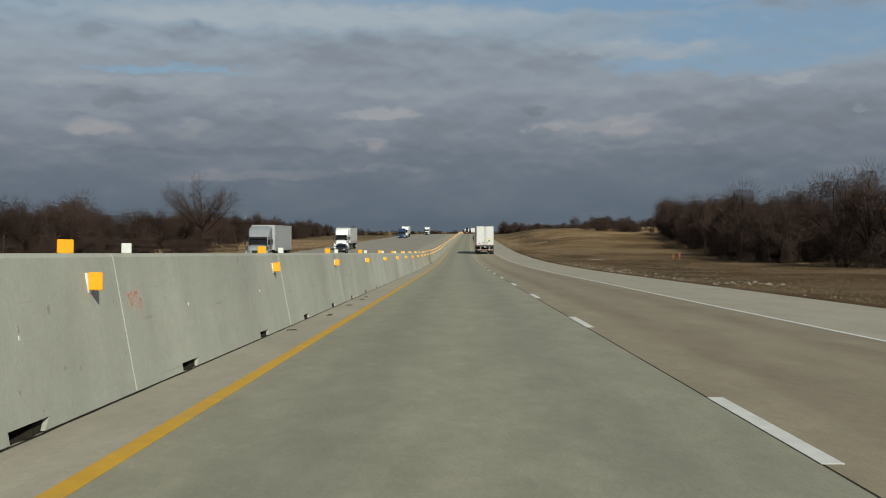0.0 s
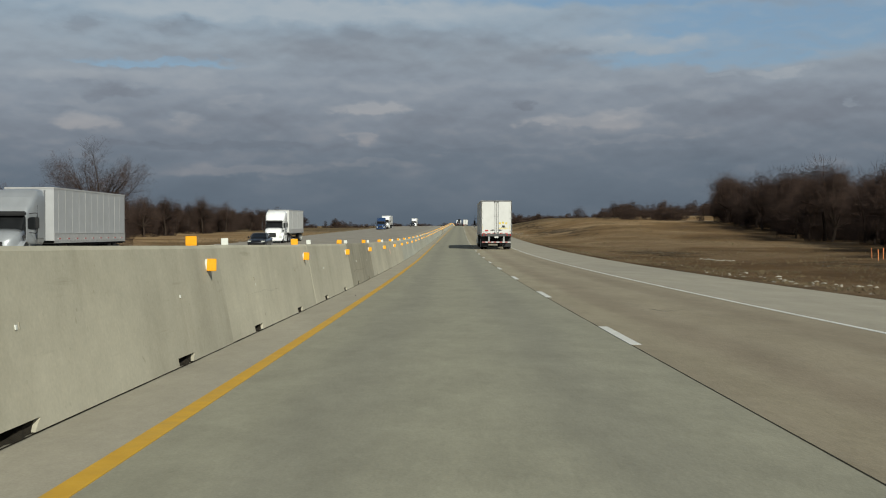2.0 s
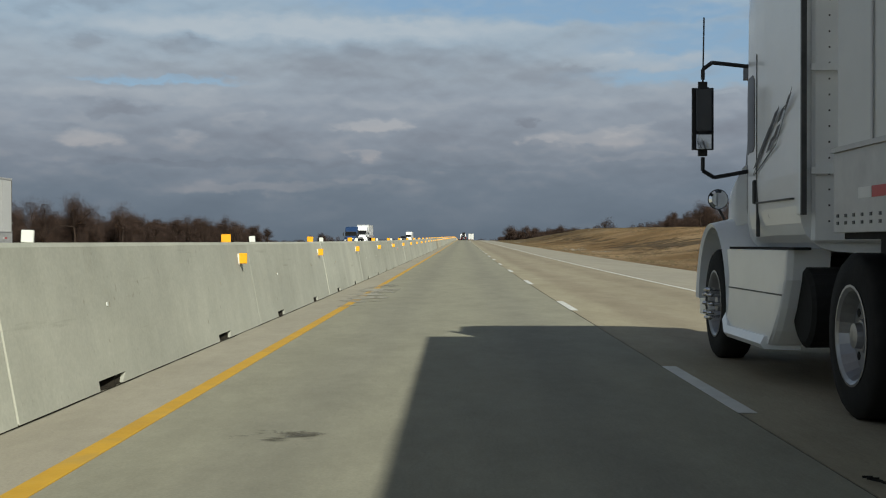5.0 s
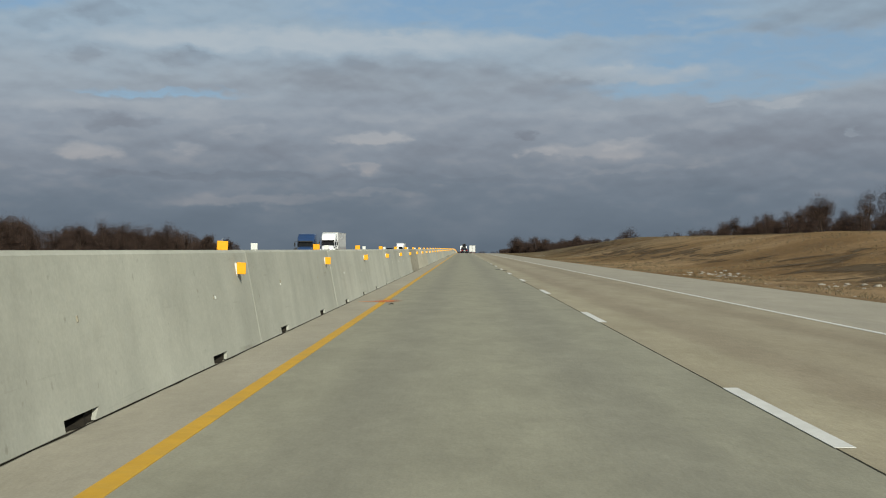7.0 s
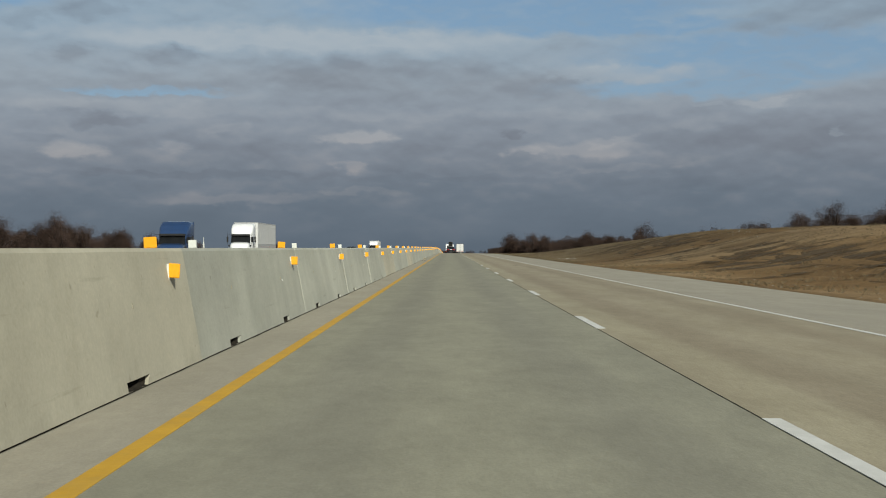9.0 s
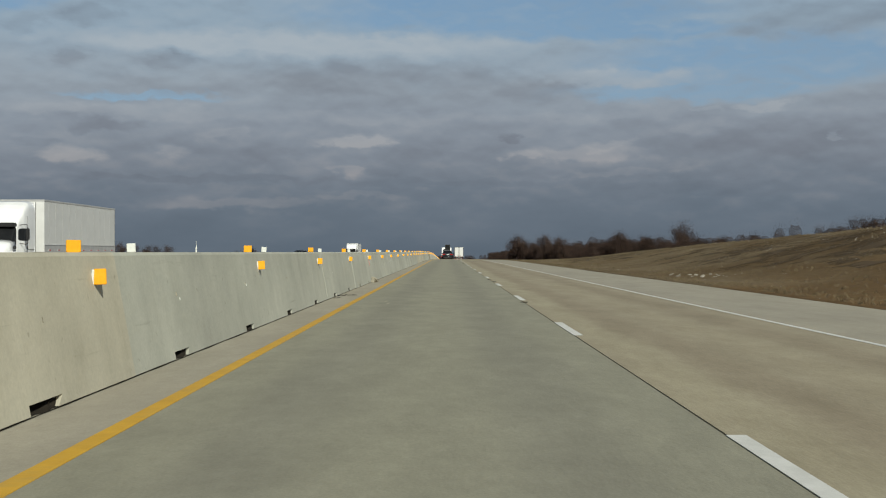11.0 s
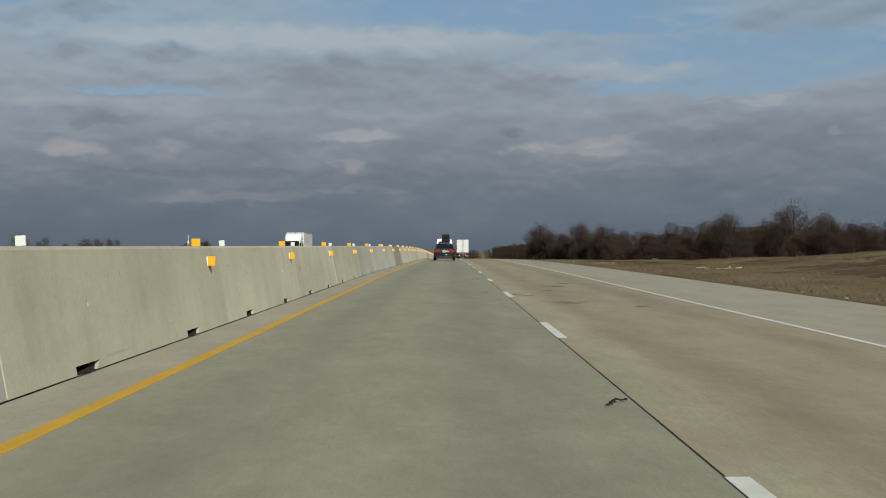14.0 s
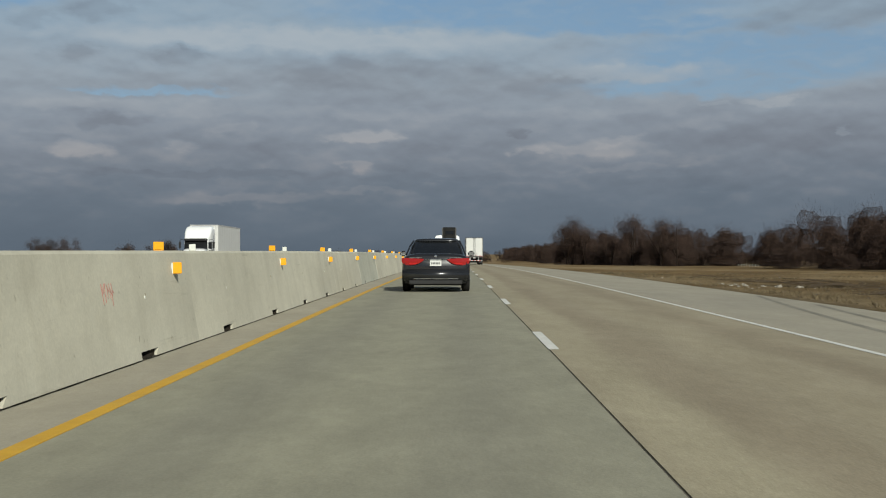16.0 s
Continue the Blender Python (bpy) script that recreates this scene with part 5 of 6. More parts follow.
        # dark stripe on the sleeper
        if stripe:
            # slanting chequers: forward of the sleeper's back, height, length along, tone
            for u, z, du, m2 in ((1.10, 1.76, 0.16, M_LOGO_K), (0.93, 1.86, 0.17, M_LOGO_K), (0.74, 1.96, 0.17, M_LOGO_K), (0.55, 2.06, 0.15, M_LOGO_K),
                                 (0.70, 1.86, 0.13, M_STEEL), (0.50, 1.94, 0.14, M_STEEL), (0.36, 2.06, 0.13, M_LOGO_K), (0.16, 2.14, 0.12, M_STEEL)):
                bm = bmesh.new()
                x, y = side * 1.2285, back + u
                vs = [bm.verts.new(p) for p in ((x, y + du, z - 0.05), (x, y + 0.02, z - 0.03), (x, y - du, z + 0.07), (x, y - 0.02, z + 0.05))]
                bm.faces.new(vs if side > 0 else vs[::-1])
                part("stripe", bm, m2, parent)
            for (u0, z0), (u1, z1) in (((1.26, 1.66), (0.42, 2.14)), ((1.22, 1.66), (0.50, 1.86)), ((0.50, 1.86), (0.04, 2.24))):
                bm = bmesh.new()
                x = side * 1.2282
                vs = [bm.verts.new(p) for p in ((x, back + u0, z0 - 0.008), (x, back + u0, z0 + 0.008), (x, back + u1, z1 + 0.008), (x, back + u1, z1 - 0.008))]
                bm.faces.new(vs if side > 0 else vs[::-1])
                part("stripe", bm, M_LOGO_K, parent)
        # wheels
        wheel(parent, side * 1.22, side * 0.93, axle, 0.52, M_ALLOY, "steer_wheel", True, 10 if stripe else 0)
        for y in (Y - 1.42, Y - 0.10):
            wheel(parent, side * 1.24, side * 0.96, y, 0.52, M_ALLOY, "drive_wheel")
            wheel(parent, side * 0.66, side * 0.93, y, 0.52, M_RIM, "inner_wheel", False)
        part("frame_rail", boxed(side * 0.43 - 0.05, side * 0.43 + 0.05, Y - 3.0, front - 0.4, 0.72, 0.98), M_CHASSIS, parent)
        part("drive_mud_flap", boxed(side * 0.95 - 0.3, side * 0.95 + 0.3, Y - 2.95, Y - 2.93, 0.25, 1.0), M_PLASTIC, parent)
        part("marker_lamp", disc_y(side * 0.42, Y - 3.02, 0.86, 0.05), M_RED, parent)
    part("back_wall", boxed(-1.1, 1.1, back - 0.05, back + 0.01, 1.1, 3.7, bevel=0.02), M_CAB, parent)
    for k in range(3):
        part("wall_rib", boxed(-1.12, 1.12, back - 0.09, back - 0.05, 1.6 + k * 0.75, 1.65 + k * 0.75), M_CAB, parent)
    bm = bmesh.new()
    for k in range(20):
        for x in (-0.98, 0.98):
            box(bm, x - 0.006, x + 0.006, back - 0.054, back - 0.048, 1.25 + k * 0.115, 1.263 + k * 0.115)
    tagged(part("wall_rivets", bm, M_LOGO_K, parent), kind="stuff")
    part("fifth_wheel", boxed(-0.5, 0.5, Y - 1.3, Y - 0.3, 1.0, 1.12, bevel=0.03), M_CHASSIS, parent)
    part("under_frame", boxed(-0.40, 0.40, Y - 2.8, front - 0.6, 0.55, 0.80, bevel=0.05), M_CHASSIS, parent)
    for y in (Y - 1.42, Y - 0.10, axle):
        part("axle", bent_pipe(bmesh.new(), [(-1.0, y, 0.52), (1.0, y, 0.52)], 0.08, 10), M_CHASSIS, parent)


def semi(label, L, cab_mat, box_mat, m, decals=False):
    e = new("semi_truck")
    tagged(e, label, "truck")
    trailer(e, L, box_mat, decals)
    tractor(e, L, cab_mat, decals)
    e.matrix_world = m
    return e


def sedan(label, mat, m):
    """A saloon car, 4.86 m long, nose at +y, tail at y = 0."""
    e = tagged(new("car"), label, "car")
    rings = []
    for y, w, zb, zt in ((0.0, 0.84, 0.40, 0.95), (0.05, 0.885, 0.33, 1.01), (0.22, 0.915, 0.25, 1.045), (0.6, 0.925, 0.21, 1.035), (1.2, 0.925, 0.20, 0.98), (2.4, 0.925, 0.19, 0.96),
                         (3.3, 0.92, 0.19, 0.95), (4.0, 0.91, 0.2, 0.88), (4.5, 0.87, 0.24, 0.77), (4.78, 0.74, 0.3, 0.66), (4.86, 0.60, 0.36, 0.58)):
        rings.append([(p[0] * (1.0 - 0.05 * max(0, p[1] / ((zt - zb) / 2)) ** 2), y, (zt + zb) / 2 + p[1]) for p in rounded(w, (zt - zb) / 2, 5.0, 40)])
    part("body", ring_loft(bmesh.new(), rings), mat, e, smooth=True)
    # glasshouse in plan sections: belt to roof
    rings = []
    for z, w, y0, y1 in ((0.93, 0.83, 0.48, 3.62), (1.05, 0.795, 0.62, 3.42), (1.25, 0.72, 0.98, 2.95), (1.39, 0.635, 1.25, 2.62)):
        rings.append([(p[0], (y0 + y1) / 2 + p[1], z) for p in rounded(w, (y1 - y0) / 2, 7, 36)])
    part("window_glass", ring_loft(bmesh.new(), rings), M_GLASS, e, "dark tinted windows", smooth=False)
    rings = []
    for z, w, y0, y1 in ((1.365, 0.655, 1.19, 2.72), (1.40, 0.645, 1.17, 2.68), (1.445, 0.57, 1.26, 2.5), (1.468, 0.38, 1.5, 2.25)):
        rings.append([(p[0], (y0 + y1) / 2 + p[1], z) for p in rounded(w, (y1 - y0) / 2, 5, 36)])
    part("roof", ring_loft(bmesh.new(), rings), mat, e, smooth=True)
    for side in (-1, 1):
        bm = bent_pipe(bmesh.new(), [(side * 0.805, 0.53, 1.0), (side * 0.722, 0.97, 1.24), (side * 0.635, 1.25, 1.385)], 0.024, 8)
        part("rear_pillar", bm, mat, e)
        bm = bent_pipe(bmesh.new(), [(side * 0.805, 3.45, 0.98), (side * 0.715, 2.95, 1.25), (side * 0.635, 2.62, 1.39)], 0.028, 8)
        part("front_pillar", bm, mat, e)
        part("middle_pillar", bent_pipe(bmesh.new(), [(side * 0.822, 2.1, 0.95), (side * 0.64, 2.05, 1.39)], 0.035, 6), M_PLASTIC, e)
        mr = part("door_mirror", boxed(*sorted((side * 0.89, side * 1.09)), 2.96, 3.14, 0.95, 1.115, bevel=0.05, seg=3), mat, e)
        part("mirror_glass", boxed(*sorted((side * 0.925, side * 1.065)), 2.952, 2.962, 0.985, 1.085), M_MIRROR, mr)
        # tail lamp wrapping the corner
        rings = []
        for x, z0, z1 in ((0.31, 0.868, 0.885), (0.38, 0.815, 0.895), (0.46, 0.765, 0.90), (0.56, 0.735, 0.905), (0.70, 0.722, 0.91), (0.82, 0.735, 0.915), (0.89, 0.775, 0.915), (0.918, 0.83, 0.905)):
            y = -0.035 + 0.75 * max(0.0, x - 0.60) ** 2
            rings.append([(side * x, y, z0), (side * x, y - 0.004, (z0 + z1) / 2), (side * x, y + 0.008, z1), (side * x * 0.97, y + 0.2, z1), (side * x * 0.97, y + 0.2, z0)])
        bm = ring_loft(bmesh.new(), rings)
        lampo = part("tail_lamp", bm, lamp, e, "lit red tail lamp")
        part("lamp_trim", boxed(*sorted((side * 0.36, side * 0.70)), -0.036, -0.005, 0.912, 0.928), M_CHROME, lampo)
        part("reversing_lens", boxed(*sorted((side * 0.50, side * 0.72)), -0.040, -0.02, 0.752, 0.785, bevel=0.006), M_RED, lampo, "darker red lower lens")
        part("reflector", boxed(*sorted((side * 0.62, side * 0.80)), -0.008, 0.03, 0.47, 0.50), M_RED, e)
        part("exhaust", bent_pipe(bmesh.new(), [(side * 0.60, -0.02, 0.30), (side * 0.60, 0.25, 0.30)], 0.04, 12), M_CHROME, e)
        wheel(e, side * 0.925, side * 0.70, 0.98, 0.335, M_ALLOY, "wheel", False)
        wheel(e, side * 0.925, side * 0.70, 3.76, 0.335, M_ALLOY, "wheel", False)
        part("arch", bent_pipe(bmesh.new(), [(side * 0.90, 0.98 + 0.39 * math.cos(a), 0.335 + 0.39 * math.sin(a)) for a in [math.pi * k / 8 for k in range(9)]], 0.03, 6), M_PLASTIC, e)
        part("headlight", boxed(*sorted((side * 0.45, side * 0.80)), 4.50, 4.80, 0.60, 0.70, bevel=0.03), M_REFWHITE, e)
    part("boot_seam", boxed(-0.80, 0.80, -0.012, 0.02, 0.683, 0.690), M_PLASTIC, e)
    part("bumper", boxed(-0.905, 0.905, -0.06, 0.62, 0.235, 0.68, bevel=0.08, seg=3), mat, e, smooth=True)
    part("diffuser", boxed(-0.72, 0.72, -0.064, 0.25, 0.205, 0.335, bevel=0.02), M_PLASTIC, e, "black lower bumper insert")
    part("bumper_trim", boxed(-0.60, 0.60, -0.069, -0.05, 0.352, 0.366), M_CHROME, e)
    part("boot_trim", boxed(-0.36, 0.36, -0.026, 0.0, 0.875, 0.893, bevel=0.005), M_CHROME, e, "chrome strip over the plate")
    p = part("number_plate", boxed(-0.155, 0.155, -0.026, 0.0, 0.70, 0.85, bevel=0.004), M_PLATE, e, "white plate with dark marks")
    bm = bmesh.new()
    for i in range(6):
        box(bm, -0.115 + i * 0.04, -0.09 + i * 0.04, -0.030, -0.026, 0.745, 0.80)
    part("plate_mark", bm, M_LOGO_K, p)
    part("emblem", disc_y(0, 0.0, 0.965, 0.038), M_CHROME, e)
    part("stop_lamp", boxed(-0.12, 0.12, 0.92, 0.97, 1.15, 1.165), M_RED, e)
    part("underbody", boxed(-0.72, 0.72, 0.3, 4.6, 0.17, 0.3), M_CHASSIS, e)
    e.matrix_world = m
    return e


semi("white semi truck with a plain box trailer and yellow door lettering", 16.15, M_CAB, M_TRAILER, on_road(175.75, 1.90, 0.0), decals=True)
sedan("dark grey saloon car with lit tail lamps", M_CAR, on_road(626.8, -1.55, 0.0))
semi("silver semi truck with a grey box trailer on the far carriageway", 14.6, M_SILVER, M_GREYBOX, on_road(130 + 20, -24.0, -0.2, 180))
semi("white semi truck with a white trailer on the far carriageway", 14.6, M_CAB, M_TRAILER, on_road(222 + 20, -23.5, -0.2, 180))


def flat_semi(label, L, cab_mat, m):
    """A tractor unit with an empty flat trailer."""
    e = tagged(new("semi_truck"), label, "truck")
    part("deck", boxed(-1.27, 1.27, 0.0, L, 1.20, 1.36, bevel=0.02), M_RAIL, e, "grey flat deck")
    part("headboard", boxed(-1.2, 1.2, L - 0.08, L, 1.36, 2.2, bevel=0.02), M_GALV, e)
    for side in (-1, 1):
        part("deck_beam", boxed(side * 0.45 - 0.07, side * 0.45 + 0.07, 0.3, L, 0.80, 1.20), M_CHASSIS, e)
        for y in (1.4, 2.7):
            wheel(e, side * 1.25, side * 0.72, y, 0.52, M_RIM)
    part("rear_bar", boxed(-1.2, 1.2, -0.04, 0.03, 0.56, 0.68), M_TAPE_R, e)
    tractor(e, L, cab_mat)
    e.matrix_world = m
    return e


flat_semi("dark blue semi truck with an empty flat trailer", 14.6, M_BLUE, on_road(431 + 20, -23.5, -0.2, 180) @ Matrix.Diagonal((1, 1, 0.86, 1)))
semi("white semi truck passing on the far carriageway", 14.6, M_CAB, M_TRAILER, on_road(470 + 20, -24.5, -0.2, 180))
semi("white box truck on the far carriageway", 12.0, M_CAB, M_TRAILER, on_road(704 + 17.5, -24.0, -0.2, 180))
semi("white semi truck seen from behind far ahead", 16.15, M_CAB, M_TRAILER, on_road(786, 1.9, 0.0))
sedan("black car on the far carriageway", M_BLACKCAR, on_road(195, -20.5, -0.15, 180))
sedan("black car on the far carriageway", M_BLACKCAR, on_road(566, -19.5, -0.15, 180))


def flatbed(m):
    """A low flatbed carrying a tall black machine."""
    e = tagged(new("flatbed_truck"), "flatbed truck carrying a tall black machine", "truck")
    part("deck", boxed(-1.28, 1.28, 0, 12.5, 1.0, 1.2, bevel=0.03), M_RAIL, e)
    part("deck_frame", boxed(-0.5, 0.5, 0.2, 12.3, 0.75, 1.0), M_CHASSIS, e)
    for y in (1.2, 2.5, 11.0):
        for side in (-1, 1):
            wheel(e, side * 1.25, side * 0.72, y, 0.5, M_RIM)
    part("machine_body", boxed(-0.85, 0.85, 1.2, 4.6, 1.5, 2.45, bevel=0.15, seg=2), M_CHASSIS, e, "black machine body")
    part("machine_cab", boxed(-0.38, 0.84, 1.4, 3.0, 2.4, 3.46, bevel=0.08, seg=2), M_CHASSIS, e)
    for x in (-0.33, 0.79):
        part("cab_post", boxed(x - 0.04, x + 0.04, 1.36, 1.44, 2.4, 3.42), M_STEEL, e)
    part("counterweight", boxed(-0.80, 0.80, 0.98, 1.5, 1.55, 2.25, bevel=0.12, seg=2), M_STEEL, e)
    part("cab_window", boxed(-0.1, 0.6, 1.385, 1.41, 2.85, 3.15, bevel=0.01), M_GLASS, e)
    for side in (-1, 1):
        part("track", boxed(side * 0.8 - 0.25, side * 0.8 + 0.25, 0.9, 4.9, 1.2, 1.75, bevel=0.15, seg=2), M_TYRE, e)
    bm = bent_pipe(bmesh.new(), [(0.5, 4.2, 2.4), (0.6, 6.5, 3.2), (0.6, 9.0, 2.0)], 0.16, 8)
    part("boom", bm, M_PLASTIC, e)
    rings = [[(p[0], y, 2.0 + p[1]) for p in rounded(1.15, 1.0, 8, 24)] for y in (12.9, 15.0)]
    part("tractor_cab", ring_loft(bmesh.new(), rings), M_CAB, e)
    part("rear_bar", boxed(-1.2, 1.2, -0.05, 0.02, 0.6, 0.75), M_TAPE_R, e)
    e.matrix_world = m


flatbed(on_road(700, -1.75, 0.0))

# ---- verge: grass, rubble, soil, posts ----
M_STRAW = material("dry_grass_blades", (0.085, 0.067, 0.040), (0.19, 0.150, 0.092), 0.3, rough=0.9, bump=0.0, spec=0.1)


def tufts(name, label, n, s_range, lat_range, seed, mat, tall=(0.06, 0.22)):
    r = random.Random(seed)
    V, F = [], []
    while len(F) < n:
        s, lat = r.uniform(*s_range), lat_range[0] + (lat_range[1] - lat_range[0]) * r.random() ** 1.7
        if noise.noise(Vector((s / 5, lat / 3, 0))) < -0.15:
            continue
        p = ground_at(s, lat) + Vector((0, 0, 0.04))
        for _ in range(5):
            q = p + Vector((r.uniform(-0.12, 0.12), r.uniform(-0.12, 0.12), r.uniform(*tall)))
            blade(V, F, p + Vector((r.uniform(-0.08, 0.08), r.uniform(-0.08, 0.08), -0.03)), q, r.uniform(0.008, 0.02), r)
    return tagged(new(name, mesh_of(name, V, F, mat)), label, "grass", kind="stuff")


tufts("verge_grass", "dry brown grass tufts on the verge", 150000, (15, 680), (8.1, 36), 1, M_STRAW, (0.04, 0.13))
tufts("far_verge_grass", "dry brown grass tufts beyond the far carriageway", 12000, (40, 500), (-31, -52), 2, M_STRAW, (0.15, 0.4))


def stone_mesh(seed):
    r = random.Random(seed)
    bm = bmesh.new()
    bmesh.ops.create_icosphere(bm, subdivisions=1, radius=1.0)
    for v in bm.verts:
        v.co *= r.uniform(0.65, 1.15)
        v.co.z *= 0.6
    me = bpy.data.meshes.new("stone")
    bm.to_mesh(me)
    bm.free()
    return me


shapes = [stone_mesh(i) for i in range(5)]


def rubble(name, label, spots, mat):
    V, F = [], []
    r = random.Random(7)
    for s, lat, size in spots:
        me, k = shapes[r.randrange(5)], len(V)
        m = Matrix.Translation(ground_at(s, lat) + Vector((0, 0, size * 0.25))) @ pose(0, 0, 0, r.uniform(0, 40), 0, r.uniform(0, 360)) @ Matrix.Scale(size * r.uniform(0.6, 1.2), 4)
        V += [m @ v.co for v in me.vertices]
        F += [tuple(k + i for i in f.vertices) for f in me.polygons]
    return tagged(new(name, mesh_of(name, V, F, mat)), label, "stones", kind="stuff")


r = random.Random(12)
spots = []
for _ in range(5200):
    s = r.uniform(5, 680)
    if noise.noise(Vector((s / 14, 0.3, 0))) < -0.25 and r.random() < 0.7:
        continue
    spots.append((s, 8.0 + abs(r.gauss(0, 1.5)), r.choice((0.02, 0.03, 0.03, 0.05, 0.08))))
for s0, l0, n in ((320, 10.3, 120), (44, 10.5, 50), (150, 15, 60), (470, 11, 50), (585, 13, 90), (300, 11, 40), (640, 10, 60), (622, 11.5, 60)):
    spots += [(s0 + r.gauss(0, 2.2), l0 + r.gauss(0, 0.5), r.choice((0.04, 0.07, 0.10, 0.14))) for _ in range(n)]
for _ in range(2800):
    s = r.uniform(430, 610)
    spots.append((s, r.uniform(9, 26), r.choice((0.03, 0.05, 0.07))))
for _ in range(420):
    s = r.uniform(38, 120)
    spots.append((s, EDGE + 0.7 + abs(r.gauss(0, 1.3)), r.choice((0.03, 0.05, 0.08, 0.12))))
rubble("roadside_rubble", "loose pale stones and broken concrete on the verge", spots, M_STONE)
spots = [(r.uniform(60, 520), -30.2 - abs(r.gauss(0, 0.8)), r.choice((0.08, 0.12, 0.18))) for _ in range(900)]
rubble("far_rubble", "pale stones along the far carriageway's edge", spots, M_STONE)


def patch(name, s, lat, rs, rl, mat, label, z=None, seed=0, n=26, lift=0.03, kind="structure", tilt=False):
    """A thin irregular sheet that lies on the ground or on the road."""
    r = random.Random(seed)
    rim = [r.uniform(0.6, 1.15) for _ in range(n)]
    V, F = [], []
    rows = 5
    for k in range(rows + 1):
        for i in range(n):
            q, a = k / rows, 2 * math.pi * i / n
            f = q * (rim[i] + rim[(i + 1) % n] * 0.5) / 1.4
            S_, L_ = s + math.sin(a) * rs * f, lat + math.cos(a) * rl * f
            V.append(road(S_, L_, z - (max(L_, 0) * 0.0095 if tilt else 0)) if z is not None else road(S_, L_, bank(S_, L_) + lift * (1 - q ** 3) - 0.01))
    for k in range(rows):
        for i in range(n):
            a, b = k * n + i, k * n + (i + 1) % n
            F.append((a, b, b + n, a + n))
    return tagged(new(name, mesh_of(name, V, F, mat, True)), label, kind=kind)


M_STAIN = material("oil_stained_concrete", (0.075, 0.068, 0.052), (0.12, 0.11, 0.085), 3, rough=0.7)


def fray(m, level, strength, scale=3.2):
    """Lets a thin film break up towards its rim."""
    sn = Nodes(m.node_tree, True)
    s_out = sn.tree.nodes["Material Output"]
    s_solid = s_out.inputs[0].links[0].from_socket
    s_co = sn.add("ShaderNodeTexCoord").outputs
    s_mid = sn.add("ShaderNodeVectorMath", {0: s_co["Generated"], 1: (0.5, 0.5, 0.0)}, operation="SUBTRACT").outputs[0]
    s_far = sn.add("ShaderNodeVectorMath", {0: sn.mapped(s_mid, (2.0, 2.0, 0.0))}, operation="LENGTH").outputs["Value"]
    s_cut = sn.math("SUBTRACT", sn.noise(sn.mapped(s_co["Object"], (1.0, 1.0, 1.0)), scale, 6, 0.62, 0.5), sn.math("ADD", level, sn.math("MULTIPLY", s_far, 0.22)))
    s_cut = sn.math("MULTIPLY", sn.math("MULTIPLY", s_cut, 7.0, clamp=True), strength)
    sn.put(s_out.inputs[0], sn.add("ShaderNodeMixShader", {0: s_cut, 1: sn.add("ShaderNodeBsdfTransparent").outputs[0], 2: s_solid}).outputs[0])


fray(M_STAIN, 0.42, 0.75)
for k, (s, lat, rs, rl) in enumerate(((553.4, 1.65, 1.5, 0.8), (549.8, 1.2, 0.8, 0.45), (546.4, 0.45, 1.6, 0.5), (544.0, -0.28, 0.7, 0.3), (543.0, 1.0, 1.6, 0.6), (541.6, -0.30, 0.9, 0.35), (541.5, 2.3, 0.7, 0.4),
                                      (548.5, -0.45, 0.5, 0.35), (560.5, -0.35, 1.0, 0.5), (556.0, 2.2, 0.9, 0.5), (510.8, -2.2, 0.4, 0.3), (191.0, -2.7, 0.4, 0.35), (330.0, 1.4, 1.2, 0.5), (415.0, 2.4, 1.3, 0.5), (90.0, 1.7, 1.0, 0.5))):
    patch("oil_stain", s, lat, rs, rl, M_STAIN, "dark broken oil stain on the concrete", 0.004 + 0.0003 * (k % 9), 30 + k, 20, tilt=True)
M_SOIL = material("thin_bare_soil", (0.072, 0.052, 0.032), (0.130, 0.094, 0.058), 1.5, rough=0.95, bump=0.9, bump_scale=4, stain=(0.15, 0.105, 0.06), stain_scale=0.35, spec=0.1)
fray(M_SOIL, 0.36, 0.9, 0.35)
patch("ground_soil", 62, 10.5, 26, 3.0, M_SOIL, "dark bare soil beside the shoulder", seed=8)
patch("ground_soil", 95, 15, 24, 6.5, M_SOIL, "dark bare soil beside the verge", seed=9)
patch("ground_soil", 132, 22, 22, 8, M_SOIL, "dark bare soil beside the verge", seed=1)
patch("ground_soil", 168, 14, 26, 4, M_SOIL, "dark bare soil beside the verge", seed=2)
patch("ground_soil", 470, 19, 60, 7, M_SOIL, "dark bare soil low on the bank", seed=3)
patch("ground_soil", 560, 17, 45, 7, M_SOIL, "dark bare soil low on the bank", seed=4)
patch("ground_soil", 395, 15, 70, 6, M_SOIL, "dark bare soil low on the bank", seed=5)
patch("ground_soil", 300, 16, 50, 7, M_SOIL, "dark bare soil low on the bank", seed=6)
patch("ground_soil", 640, 14, 60, 5, M_SOIL, "dark bare soil beside the verge", seed=7)
M_SKID = material("tyre_marked_concrete", (0.17, 0.16, 0.13), (0.26, 0.24, 0.195), 2, rough=0.8, stain=(0.28, 0.26, 0.21), stain_scale=0.6, stain_amount=0.6, stretch=(1, 0.3, 1))
